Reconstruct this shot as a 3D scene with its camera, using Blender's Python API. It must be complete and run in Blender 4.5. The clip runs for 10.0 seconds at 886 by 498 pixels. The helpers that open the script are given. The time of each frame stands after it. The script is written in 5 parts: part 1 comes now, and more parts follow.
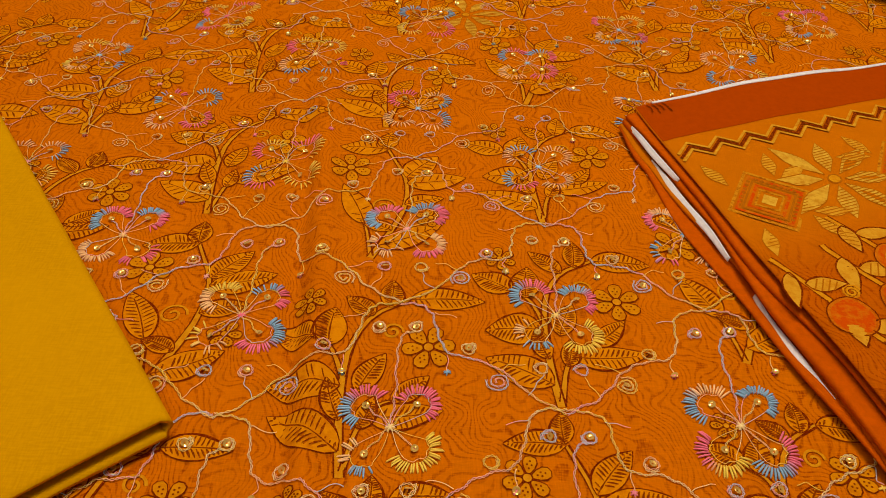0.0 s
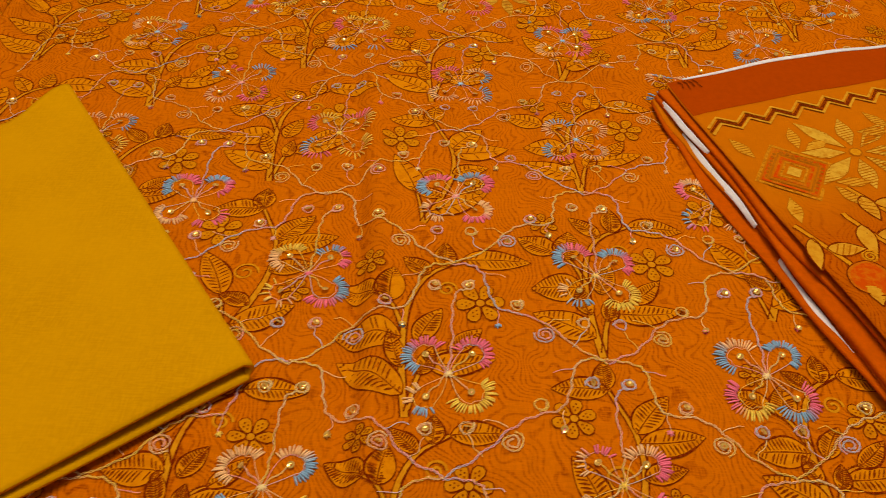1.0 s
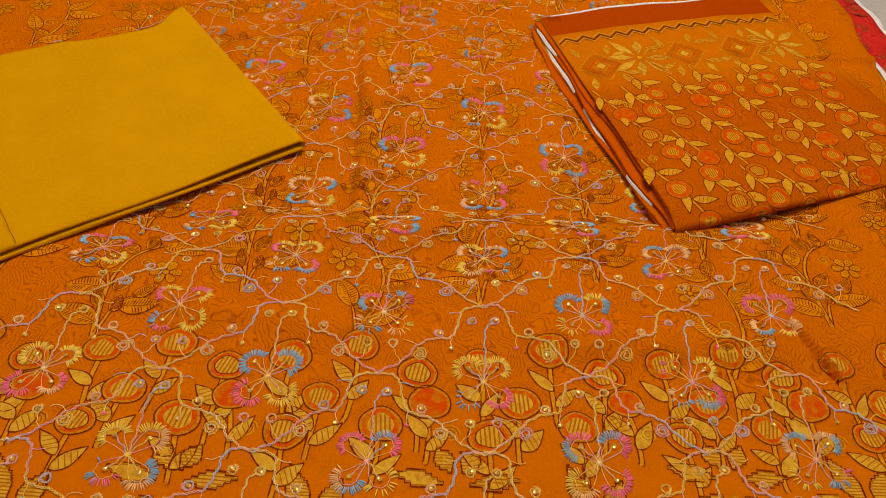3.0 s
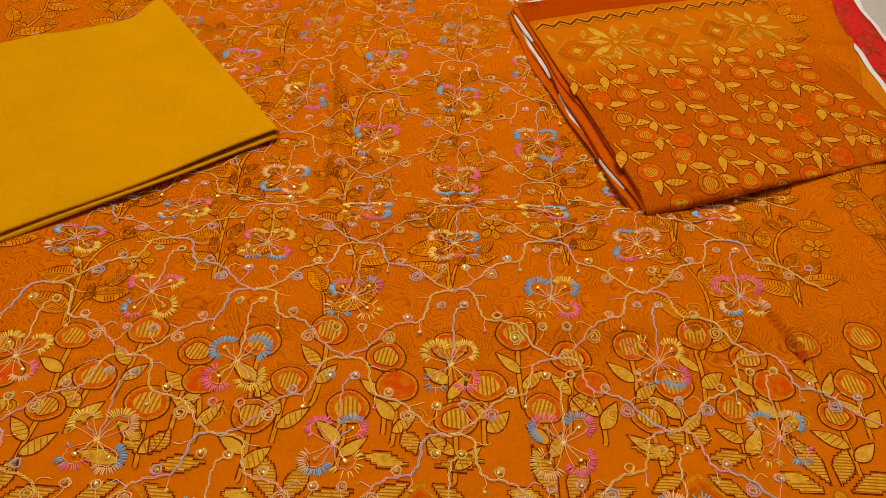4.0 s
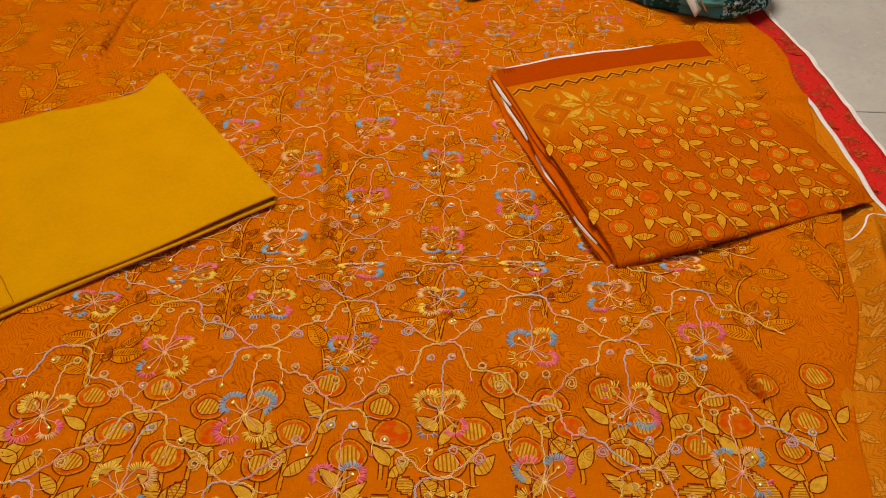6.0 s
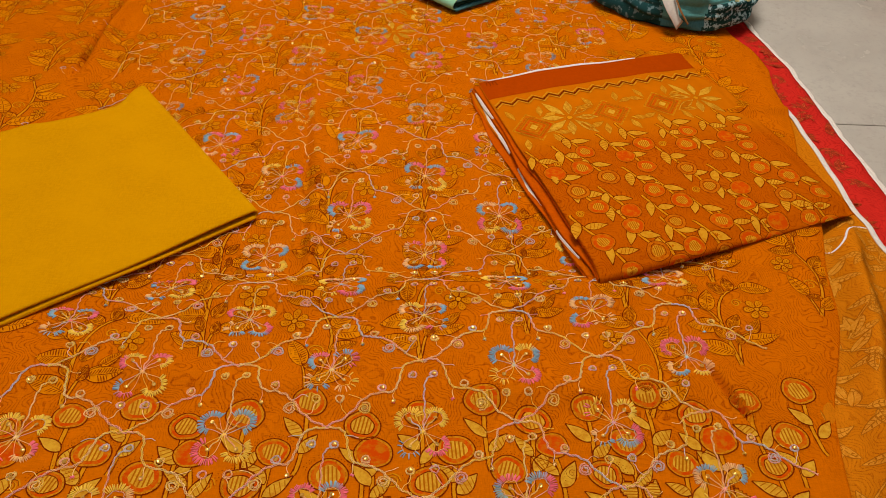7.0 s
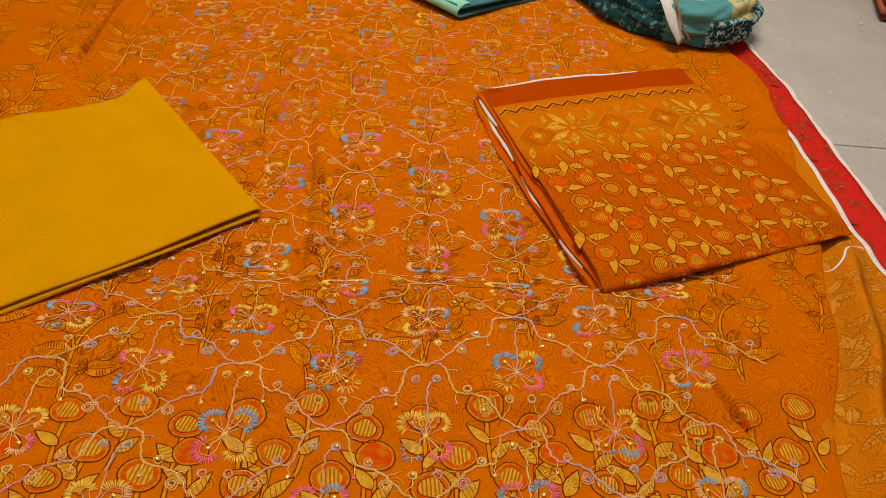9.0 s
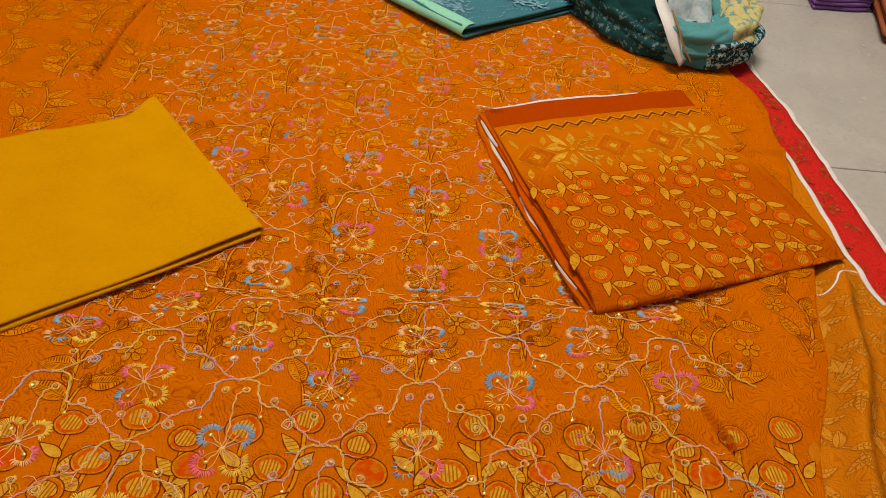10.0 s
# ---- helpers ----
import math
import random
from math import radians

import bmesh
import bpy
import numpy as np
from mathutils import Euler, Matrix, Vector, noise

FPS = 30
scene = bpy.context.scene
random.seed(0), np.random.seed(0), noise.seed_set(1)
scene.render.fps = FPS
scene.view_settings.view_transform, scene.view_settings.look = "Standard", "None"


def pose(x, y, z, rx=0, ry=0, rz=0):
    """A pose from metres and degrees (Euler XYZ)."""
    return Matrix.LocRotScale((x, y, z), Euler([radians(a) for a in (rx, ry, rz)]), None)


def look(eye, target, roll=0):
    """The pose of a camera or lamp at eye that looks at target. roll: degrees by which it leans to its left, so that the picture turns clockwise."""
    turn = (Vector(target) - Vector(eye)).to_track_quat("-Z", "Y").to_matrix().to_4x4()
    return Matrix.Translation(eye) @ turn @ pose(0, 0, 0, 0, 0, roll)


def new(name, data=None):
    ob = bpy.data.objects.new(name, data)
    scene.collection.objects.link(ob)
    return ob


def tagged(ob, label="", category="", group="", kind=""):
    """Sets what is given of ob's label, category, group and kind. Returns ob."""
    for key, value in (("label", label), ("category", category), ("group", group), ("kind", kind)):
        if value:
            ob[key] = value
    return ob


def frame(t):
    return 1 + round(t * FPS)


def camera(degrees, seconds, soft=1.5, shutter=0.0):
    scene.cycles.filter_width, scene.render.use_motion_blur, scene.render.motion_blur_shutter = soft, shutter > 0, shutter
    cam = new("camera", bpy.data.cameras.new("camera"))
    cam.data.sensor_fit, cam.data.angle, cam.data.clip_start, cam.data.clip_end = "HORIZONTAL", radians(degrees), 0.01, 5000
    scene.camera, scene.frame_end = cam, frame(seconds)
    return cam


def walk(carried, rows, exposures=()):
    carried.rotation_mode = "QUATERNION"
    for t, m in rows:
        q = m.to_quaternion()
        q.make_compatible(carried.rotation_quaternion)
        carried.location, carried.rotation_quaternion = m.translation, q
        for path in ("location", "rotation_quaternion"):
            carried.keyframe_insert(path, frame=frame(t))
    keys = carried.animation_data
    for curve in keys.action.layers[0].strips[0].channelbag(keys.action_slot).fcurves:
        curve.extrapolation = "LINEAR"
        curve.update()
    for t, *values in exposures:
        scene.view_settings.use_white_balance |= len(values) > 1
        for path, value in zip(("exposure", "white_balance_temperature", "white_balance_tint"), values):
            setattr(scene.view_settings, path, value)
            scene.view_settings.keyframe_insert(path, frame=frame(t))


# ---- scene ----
cam = camera(56.9, 10.0, soft=0.85, shutter=0.4)
PATH = [
    (0, (-0.092, -0.035, 0.45), (-0.079, 1.465, -0.873), 2.8),
    (0.5, (-0.085, -0.05, 0.475), (-0.08, 1.424, -0.878), 2.6),
    (1, (-0.124, -0.083, 0.478), (-0.134, 1.377, -0.889), 2.6),
    (1.5, (-0.145, -0.141, 0.53), (-0.156, 1.312, -0.845), 3.2),
    (2, (-0.09, -0.419, 0.659), (-0.085, 1.029, -0.721), 4.0),
    (2.5, (-0.085, -0.62, 0.742), (-0.044, 0.817, -0.648), 5.4),
    (3.8, (-0.04, -0.664, 0.728), (-0.001, 0.748, -0.687), 4.7),
    (4, (-0.033, -0.662, 0.741), (0.002, 0.747, -0.677), 4.4),
    (4.5, (-0.034, -0.657, 0.743), (-0.003, 0.757, -0.671), 4.1),
    (5, (-0.045, -0.677, 0.762), (-0.019, 0.754, -0.635), 3.9),
    (5.5, (-0.057, -0.701, 0.822), (-0.018, 0.747, -0.556), 3.9),
    (5.7, (-0.037, -0.712, 0.825), (0.006, 0.749, -0.541), 3.6),
    (7, (-0.026, -0.697, 0.83), (0.061, 0.788, -0.508), 4.1),
    (7.5, (-0.03, -0.703, 0.835), (0.07, 0.786, -0.497), 4.8),
    (8, (-0.048, -0.705, 0.835), (0.068, 0.787, -0.492), 5.9),
    (8.5, (-0.064, -0.703, 0.825), (0.068, 0.791, -0.499), 6.8),
    (9, (-0.061, -0.697, 0.821), (0.074, 0.8, -0.498), 7.3),
    (9.5, (-0.064, -0.711, 0.84), (0.068, 0.792, -0.473), 7.4),
    (10, (-0.043, -0.705, 0.855), (0.063, 0.804, -0.453), 7.3),
]
walk(cam, [(t, look(eye, target, roll)) for t, eye, target, roll in PATH], [(0.0, -0.12), (1.0, -0.12), (1.5, -0.24), (2.0, -0.20), (2.7, -0.08), (4.0, 0.0), (10.0, 0.0)])

# ---------------------------------------------------------------- light
world = bpy.data.worlds.new("world")
scene.world = world
world.use_nodes = True
world.node_tree.nodes["Background"].inputs[0].default_value = (0.9, 0.95, 1.0, 1)
world.node_tree.nodes["Background"].inputs[1].default_value = 0.05


def area_lamp(name, x, y, z, sx, sy, watts, colour):
    data = bpy.data.lights.new(name, "AREA")
    data.shape, data.size, data.size_y, data.energy, data.color = "RECTANGLE", sx, sy, watts, colour
    ob = new(name, data)
    ob.matrix_world = pose(x, y, z)
    return ob


area_lamp("ceiling_lamp", 0.22, 1.0, 2.66, 1.15, 0.28, 58, (1.0, 0.95, 0.87))
area_lamp("ceiling_lamp", -0.9, -0.7, 2.66, 1.15, 0.28, 11, (1.0, 0.95, 0.87))


# ---------------------------------------------------------------- materials
def material(name, colour, rough=0.7, metal=0.0, spec=0.3):
    m = bpy.data.materials.new(name)
    m.use_nodes = True
    b = m.node_tree.nodes["Principled BSDF"]
    b.inputs["Base Color"].default_value = (*colour, 1)
    b.inputs["Roughness"].default_value = rough
    b.inputs["Metallic"].default_value = metal
    b.inputs["Specular IOR Level"].default_value = spec
    return m


def node(m, kind, **values):
    n = m.node_tree.nodes.new(kind)
    for key, value in values.items():
        n.inputs[key.replace("_", " ")].default_value = value
    return n


def link(m, a, b):
    m.node_tree.links.new(a, b)


def mixed(m, fac, a, b):
    """A colour mix; a and b are colours or sockets."""
    n = m.node_tree.nodes.new("ShaderNodeMix")
    n.data_type = "RGBA"
    for k, v in ((6, a), (7, b)):
        if isinstance(v, tuple):
            n.inputs[k].default_value = (*v, 1)
        else:
            link(m, v, n.inputs[k])
    if isinstance(fac, float):
        n.inputs[0].default_value = fac
    else:
        link(m, fac, n.inputs[0])
    return n.outputs[2]


def ramp(m, sock, lo, hi):
    n = m.node_tree.nodes.new("ShaderNodeMapRange")
    link(m, sock, n.inputs[0])
    n.inputs[1].default_value, n.inputs[2].default_value = lo, hi
    return n.outputs[0]


def weave(m, strength=0.25, scale=900.0):
    """Thread grain as a fine bump, with soft slubs."""
    b = m.node_tree.nodes["Principled BSDF"]
    co = m.node_tree.nodes.new("ShaderNodeTexCoord")
    mapping = m.node_tree.nodes.new("ShaderNodeMapping")
    mapping.inputs["Scale"].default_value = (1.0, 0.16, 1.0)
    link(m, co.outputs["Object"], mapping.inputs[0])
    fine = node(m, "ShaderNodeTexNoise", Scale=scale, Detail=2.0)
    link(m, mapping.outputs[0], fine.inputs["Vector"])
    mapping2 = m.node_tree.nodes.new("ShaderNodeMapping")
    mapping2.inputs["Scale"].default_value = (0.16, 1.0, 1.0)
    link(m, co.outputs["Object"], mapping2.inputs[0])
    cross = node(m, "ShaderNodeTexNoise", Scale=scale, Detail=2.0)
    link(m, mapping2.outputs[0], cross.inputs["Vector"])
    add = m.node_tree.nodes.new("ShaderNodeMath")
    link(m, fine.outputs[0], add.inputs[0])
    link(m, cross.outputs[0], add.inputs[1])
    bump = node(m, "ShaderNodeBump", Strength=strength, Distance=0.0006)
    link(m, add.outputs[0], bump.inputs["Height"])
    link(m, bump.outputs[0], b.inputs["Normal"])
    return co, add.outputs[0]


def printed_ground(name, base, line, rough=0.62, swirl=20.0, rings=75.0, pitch=900.0, plain_below=-9.0, border=None):
    """Dyed cotton with a fine fingerprint of darker lines, faint blotches and thread grain."""
    m = material(name, base, rough, 0, 0.0)
    b = m.node_tree.nodes["Principled BSDF"]
    co, grain = weave(m)
    n1 = node(m, "ShaderNodeTexNoise", Scale=swirl, Detail=1.2, Roughness=0.4)
    link(m, co.outputs["Object"], n1.inputs["Vector"])
    along = m.node_tree.nodes.new("ShaderNodeVectorMath")
    along.operation = "DOT_PRODUCT"
    along.inputs[1].default_value = (pitch, pitch * 0.4, 0.0)
    link(m, co.outputs["Object"], along.inputs[0])
    mul = m.node_tree.nodes.new("ShaderNodeMath")
    mul.operation = "MULTIPLY_ADD"
    mul.inputs[1].default_value = rings
    link(m, n1.outputs[0], mul.inputs[0])
    link(m, along.outputs["Value"], mul.inputs[2])
    sine = m.node_tree.nodes.new("ShaderNodeMath")
    sine.operation = "SINE"
    link(m, mul.outputs[0], sine.inputs[0])
    lines = ramp(m, sine.outputs[0], 0.3, 0.85)
    gate = node(m, "ShaderNodeTexNoise", Scale=9.0, Detail=2.0)
    link(m, co.outputs["Object"], gate.inputs["Vector"])
    split = m.node_tree.nodes.new("ShaderNodeSeparateXYZ")
    link(m, co.outputs["Object"], split.inputs[0])
    above = ramp(m, split.outputs["Y"], plain_below - 0.04, plain_below + 0.04)
    part_gate = m.node_tree.nodes.new("ShaderNodeMath")
    part_gate.operation = "MULTIPLY"
    link(m, ramp(m, gate.outputs[0], 0.15, 0.55), part_gate.inputs[0])
    link(m, above, part_gate.inputs[1])
    part_gate = part_gate.outputs[0]
    both = m.node_tree.nodes.new("ShaderNodeMath")
    both.operation = "MULTIPLY"
    link(m, lines, both.inputs[0])
    link(m, part_gate, both.inputs[1])
    blotch = node(m, "ShaderNodeTexNoise", Scale=30.0, Detail=5.0, Roughness=0.65)
    link(m, co.outputs["Object"], blotch.inputs["Vector"])
    dark = tuple(c * 0.84 for c in base)
    c1 = mixed(m, ramp(m, blotch.outputs[0], 0.35, 0.7), base, dark)
    c2 = mixed(m, both.outputs[0], c1, line)
    c3 = mixed(m, ramp(m, grain, 0.75, 1.35), c2, tuple(min(1, c * 1.12) for c in base))
    if border:
        # the border of the cloth is dyed another colour: (way across, from, to, colour)
        across = m.node_tree.nodes.new("ShaderNodeVectorMath")
        across.operation = "DOT_PRODUCT"
        across.inputs[1].default_value = border[0]
        link(m, co.outputs["Object"], across.inputs[0])
        c3 = mixed(m, ramp(m, across.outputs["Value"], border[1], border[2]), c3, mixed(m, ramp(m, blotch.outputs[0], 0.35, 0.7), border[3], tuple(c * 0.9 for c in border[3])))
    link(m, c3, b.inputs["Base Color"])
    return m


def dye_print(name, colour, vary=0.2, rough=0.62):
    """Printed dye on cotton: uneven coverage and thread grain."""
    m = material(name, colour, rough, 0, 0.0)
    b = m.node_tree.nodes["Principled BSDF"]
    co, grain = weave(m)
    n = node(m, "ShaderNodeTexNoise", Scale=160.0, Detail=4.0, Roughness=0.7)
    link(m, co.outputs["Object"], n.inputs["Vector"])
    c1 = mixed(m, ramp(m, n.outputs[0], 0.35, 0.7), colour, tuple(c * (1 - vary) for c in colour))
    link(m, c1, b.inputs["Base Color"])
    return m


def blotched(name, a, b, scale, lo, hi):
    """Printed dye that breaks up into a second colour."""
    m = material(name, a, 0.65, 0, 0.0)
    co, grain = weave(m)
    n = node(m, "ShaderNodeTexNoise", Scale=scale, Detail=3.0, Roughness=0.7)
    link(m, co.outputs["Object"], n.inputs["Vector"])
    link(m, mixed(m, ramp(m, n.outputs[0], lo, hi), a, b), m.node_tree.nodes["Principled BSDF"].inputs["Base Color"])
    return m


KURTA = printed_ground("orange_cotton", (0.565, 0.125, 0.0003), (0.27, 0.038, 0.0002), 0.62, 27.0, 85.0, 950.0, -0.125)
GOLDREV = printed_ground("gold_reverse", (0.57, 0.168, 0.004), (0.36, 0.075, 0.002), 0.7, 30.0, 70.0, 1100.0)
DUP = printed_ground("dupatta_cotton", (0.47, 0.088, 0.0003), (0.27, 0.034, 0.0002), 0.6, 26.0, 80.0, 950.0, border=((-0.274, 0.962, 0.0), 0.36, 0.43, (0.56, 0.135, 0.001)))
FOLD = dye_print("fold_orange", (0.56, 0.085, 0.0006), 0.2, 0.5)
BAND = dye_print("rust_band", (0.40, 0.048, 0.0004), 0.12)
LEAF = blotched("leaf_ochre", (0.68, 0.215, 0.0012), (0.56, 0.145, 0.0008), 130.0, 0.44, 0.68)
STEM = blotched("stem_ochre", (0.64, 0.245, 0.005), (0.56, 0.17, 0.003), 150.0, 0.42, 0.66)
PETAL = blotched("petal_ochre", (0.63, 0.215, 0.002), (0.54, 0.15, 0.001), 140.0, 0.42, 0.66)
BROWN = blotched("brown_line", (0.155, 0.015, 0.0006), (0.32, 0.046, 0.0008), 420.0, 0.50, 0.66)
DOT = blotched("brown_dot", (0.20, 0.028, 0.0006), (0.42, 0.080, 0.001), 520.0, 0.52, 0.64)
RUST = blotched("rust_red", (0.58, 0.058, 0.001), (0.54, 0.14, 0.004), 110.0, 0.44, 0.62)
TAN = blotched("tan_yellow", (0.65, 0.335, 0.024), (0.52, 0.20, 0.010), 120.0, 0.42, 0.68)
TAN2 = blotched("tan_rim", (0.58, 0.21, 0.006), (0.36, 0.085, 0.002), 300.0, 0.46, 0.66)
STRIPE = dye_print("stripe_ochre", (0.44, 0.12, 0.003), 0.2)
WHITE = dye_print("white_selvage", (0.78, 0.70, 0.64), 0.15, 0.8)
PALE = blotched("pale_gold", (0.66, 0.265, 0.022), (0.58, 0.19, 0.008), 160.0, 0.4, 0.65)
GOLDLINE = dye_print("gold_brown_line", (0.42, 0.125, 0.006), 0.25)

MUSTARD = material("mustard_cotton", (0.60, 0.255, 0.001), 0.78, 0, 0.0)
co_, grain_ = weave(MUSTARD, 0.2, 700.0)
blot_ = node(MUSTARD, "ShaderNodeTexNoise", Scale=14.0, Detail=4.0)
link(MUSTARD, co_.outputs["Object"], blot_.inputs["Vector"])
c_ = mixed(MUSTARD, ramp(MUSTARD, blot_.outputs[0], 0.3, 0.75), (0.61, 0.265, 0.0005), (0.53, 0.222, 0.0005))
c_ = mixed(MUSTARD, ramp(MUSTARD, grain_, 0.8, 1.4), c_, (0.64, 0.285, 0.001))
link(MUSTARD, c_, MUSTARD.node_tree.nodes["Principled BSDF"].inputs["Base Color"])
SEAM = dye_print("mustard_seam", (0.33, 0.12, 0.003), 0.2)

THREAD = material("dyed_thread", (0.8, 0.5, 0.3), 0.42, 0, 0.3)
attr_ = THREAD.node_tree.nodes.new("ShaderNodeAttribute")
attr_.attribute_name = "dye"
link(THREAD, attr_.outputs["Color"], THREAD.node_tree.nodes["Principled BSDF"].inputs["Base Color"])
tn_ = node(THREAD, "ShaderNodeTexNoise", Scale=2500.0, Detail=2.0)
tb_ = node(THREAD, "ShaderNodeBump", Strength=0.5, Distance=0.0004)
link(THREAD, tn_.outputs[0], tb_.inputs["Height"])
link(THREAD, tb_.outputs[0], THREAD.node_tree.nodes["Principled BSDF"].inputs["Normal"])
SEQUIN = material("gold_sequin", (0.90, 0.52, 0.10), 0.18, 0.55, 0.8)

RED = printed_ground("red_cotton", (0.58, 0.024, 0.016), (0.30, 0.006, 0.004), 0.6, 34.0, 60.0, 700.0)
TEAL = printed_ground("teal_cotton", (0.058, 0.180, 0.215), (0.036, 0.125, 0.155), 0.55, 30.0, 50.0)
TEAL2 = dye_print("teal_raised", (0.10, 0.30, 0.30), 0.2)
TEALDARK = dye_print("teal_dark", (0.012, 0.045, 0.042), 0.3)
TEALLACE = blotched("teal_lace", (0.014, 0.055, 0.055), (0.34, 0.52, 0.56), 85.0, 0.52, 0.56)
TEALGOLD = blotched("teal_print", (0.016, 0.060, 0.062), (0.14, 0.24, 0.26), 75.0, 0.55, 0.60)
MINT = dye_print("mint_lining", (0.30, 0.66, 0.46), 0.12)
LACE = blotched("pale_lace_print", (0.22, 0.38, 0.44), (0.10, 0.24, 0.29), 120.0, 0.42, 0.62)
YELLOWP = blotched("yellow_print", (0.52, 0.45, 0.18), (0.16, 0.27, 0.26), 60.0, 0.52, 0.60)
PALELINING = blotched("pale_lining", (0.52, 0.55, 0.55), (0.30, 0.38, 0.40), 40.0, 0.45, 0.65)
PIPING = dye_print("brown_piping", (0.36, 0.17, 0.06), 0.3)
OFFWHITE = dye_print("offwhite_tape", (0.72, 0.68, 0.62), 0.12)
PURPLE = printed_ground("purple_cotton", (0.22, 0.10, 0.32), (0.12, 0.05, 0.2), 0.6)
TERRA = printed_ground("terracotta_cotton", (0.42, 0.12, 0.05), (0.25, 0.06, 0.03), 0.6)
TERRADARK = printed_ground("brown_cotton", (0.20, 0.06, 0.035), (0.10, 0.03, 0.02), 0.6)

TILE = material("floor_tile", (0.46, 0.42, 0.37), 0.32, 0, 0.45)
b_ = TILE.node_tree.nodes["Principled BSDF"]
co_ = TILE.node_tree.nodes.new("ShaderNodeTexCoord")
n1_ = node(TILE, "ShaderNodeTexNoise", Scale=5.0, Detail=6.0, Roughness=0.6)
n2_ = node(TILE, "ShaderNodeTexNoise", Scale=90.0, Detail=4.0, Roughness=0.7)
link(TILE, co_.outputs["Object"], n1_.inputs["Vector"])
link(TILE, co_.outputs["Object"], n2_.inputs["Vector"])
info_ = TILE.node_tree.nodes.new("ShaderNodeObjectInfo")
c_ = mixed(TILE, ramp(TILE, n1_.outputs[0], 0.3, 0.75), (0.50, 0.455, 0.40), (0.40, 0.36, 0.315))
c_ = mixed(TILE, ramp(TILE, n2_.outputs[0], 0.5, 0.8), c_, (0.37, 0.335, 0.295))
link(TILE, c_, b_.inputs["Base Color"])
link(TILE, ramp(TILE, n1_.outputs[0], 0.0, 2.2), b_.inputs["Roughness"])
GROUT = material("grout", (0.16, 0.14, 0.12), 0.9)
PLASTER = material("plaster", (0.72, 0.69, 0.64), 0.9)
pn_ = node(PLASTER, "ShaderNodeTexNoise", Scale=40.0, Detail=5.0)
pb_ = node(PLASTER, "ShaderNodeBump", Strength=0.2, Distance=0.004)
link(PLASTER, pn_.outputs[0], pb_.inputs["Height"])
link(PLASTER, pb_.outputs[0], PLASTER.node_tree.nodes["Principled BSDF"].inputs["Normal"])
LAMP = material("lamp_diffuser", (1, 1, 1), 0.5)
LAMP.node_tree.nodes["Principled BSDF"].inputs["Emission Color"].default_value = (1.0, 0.95, 0.87, 1)
LAMP.node_tree.nodes["Principled BSDF"].inputs["Emission Strength"].default_value = 4.0
METALW = material("white_metal", (0.75, 0.75, 0.73), 0.4)


# ---------------------------------------------------------------- mesh helpers
def part(name, bm, mat, parent, label=""):
    mesh = bpy.data.meshes.new(name)
    bm.to_mesh(mesh)
    bm.free()
    for one in (mat if isinstance(mat, (list, tuple)) else [mat]):
        mesh.materials.append(one)
    ob = new(name, mesh)
    if parent is not None:
        ob.parent = parent
    if label:
        tagged(ob, label)
    return ob


def box(name, x0, x1, y0, y1, z0, z1, mat, parent=None, bevel=0.0):
    bm = bmesh.new()
    bmesh.ops.create_cube(bm, size=1, matrix=Matrix.Translation(((x0 + x1) / 2, (y0 + y1) / 2, (z0 + z1) / 2)) @ Matrix.Diagonal((x1 - x0, y1 - y0, z1 - z0, 1)))
    if bevel:
        bmesh.ops.bevel(bm, geom=bm.edges[:], offset=bevel, segments=2, affect="EDGES")
    return part(name, bm, mat, parent)


def smoothstep(a, b, t):
    t = np.clip((t - a) / (b - a), 0, 1)
    return t * t * (3 - 2 * t)


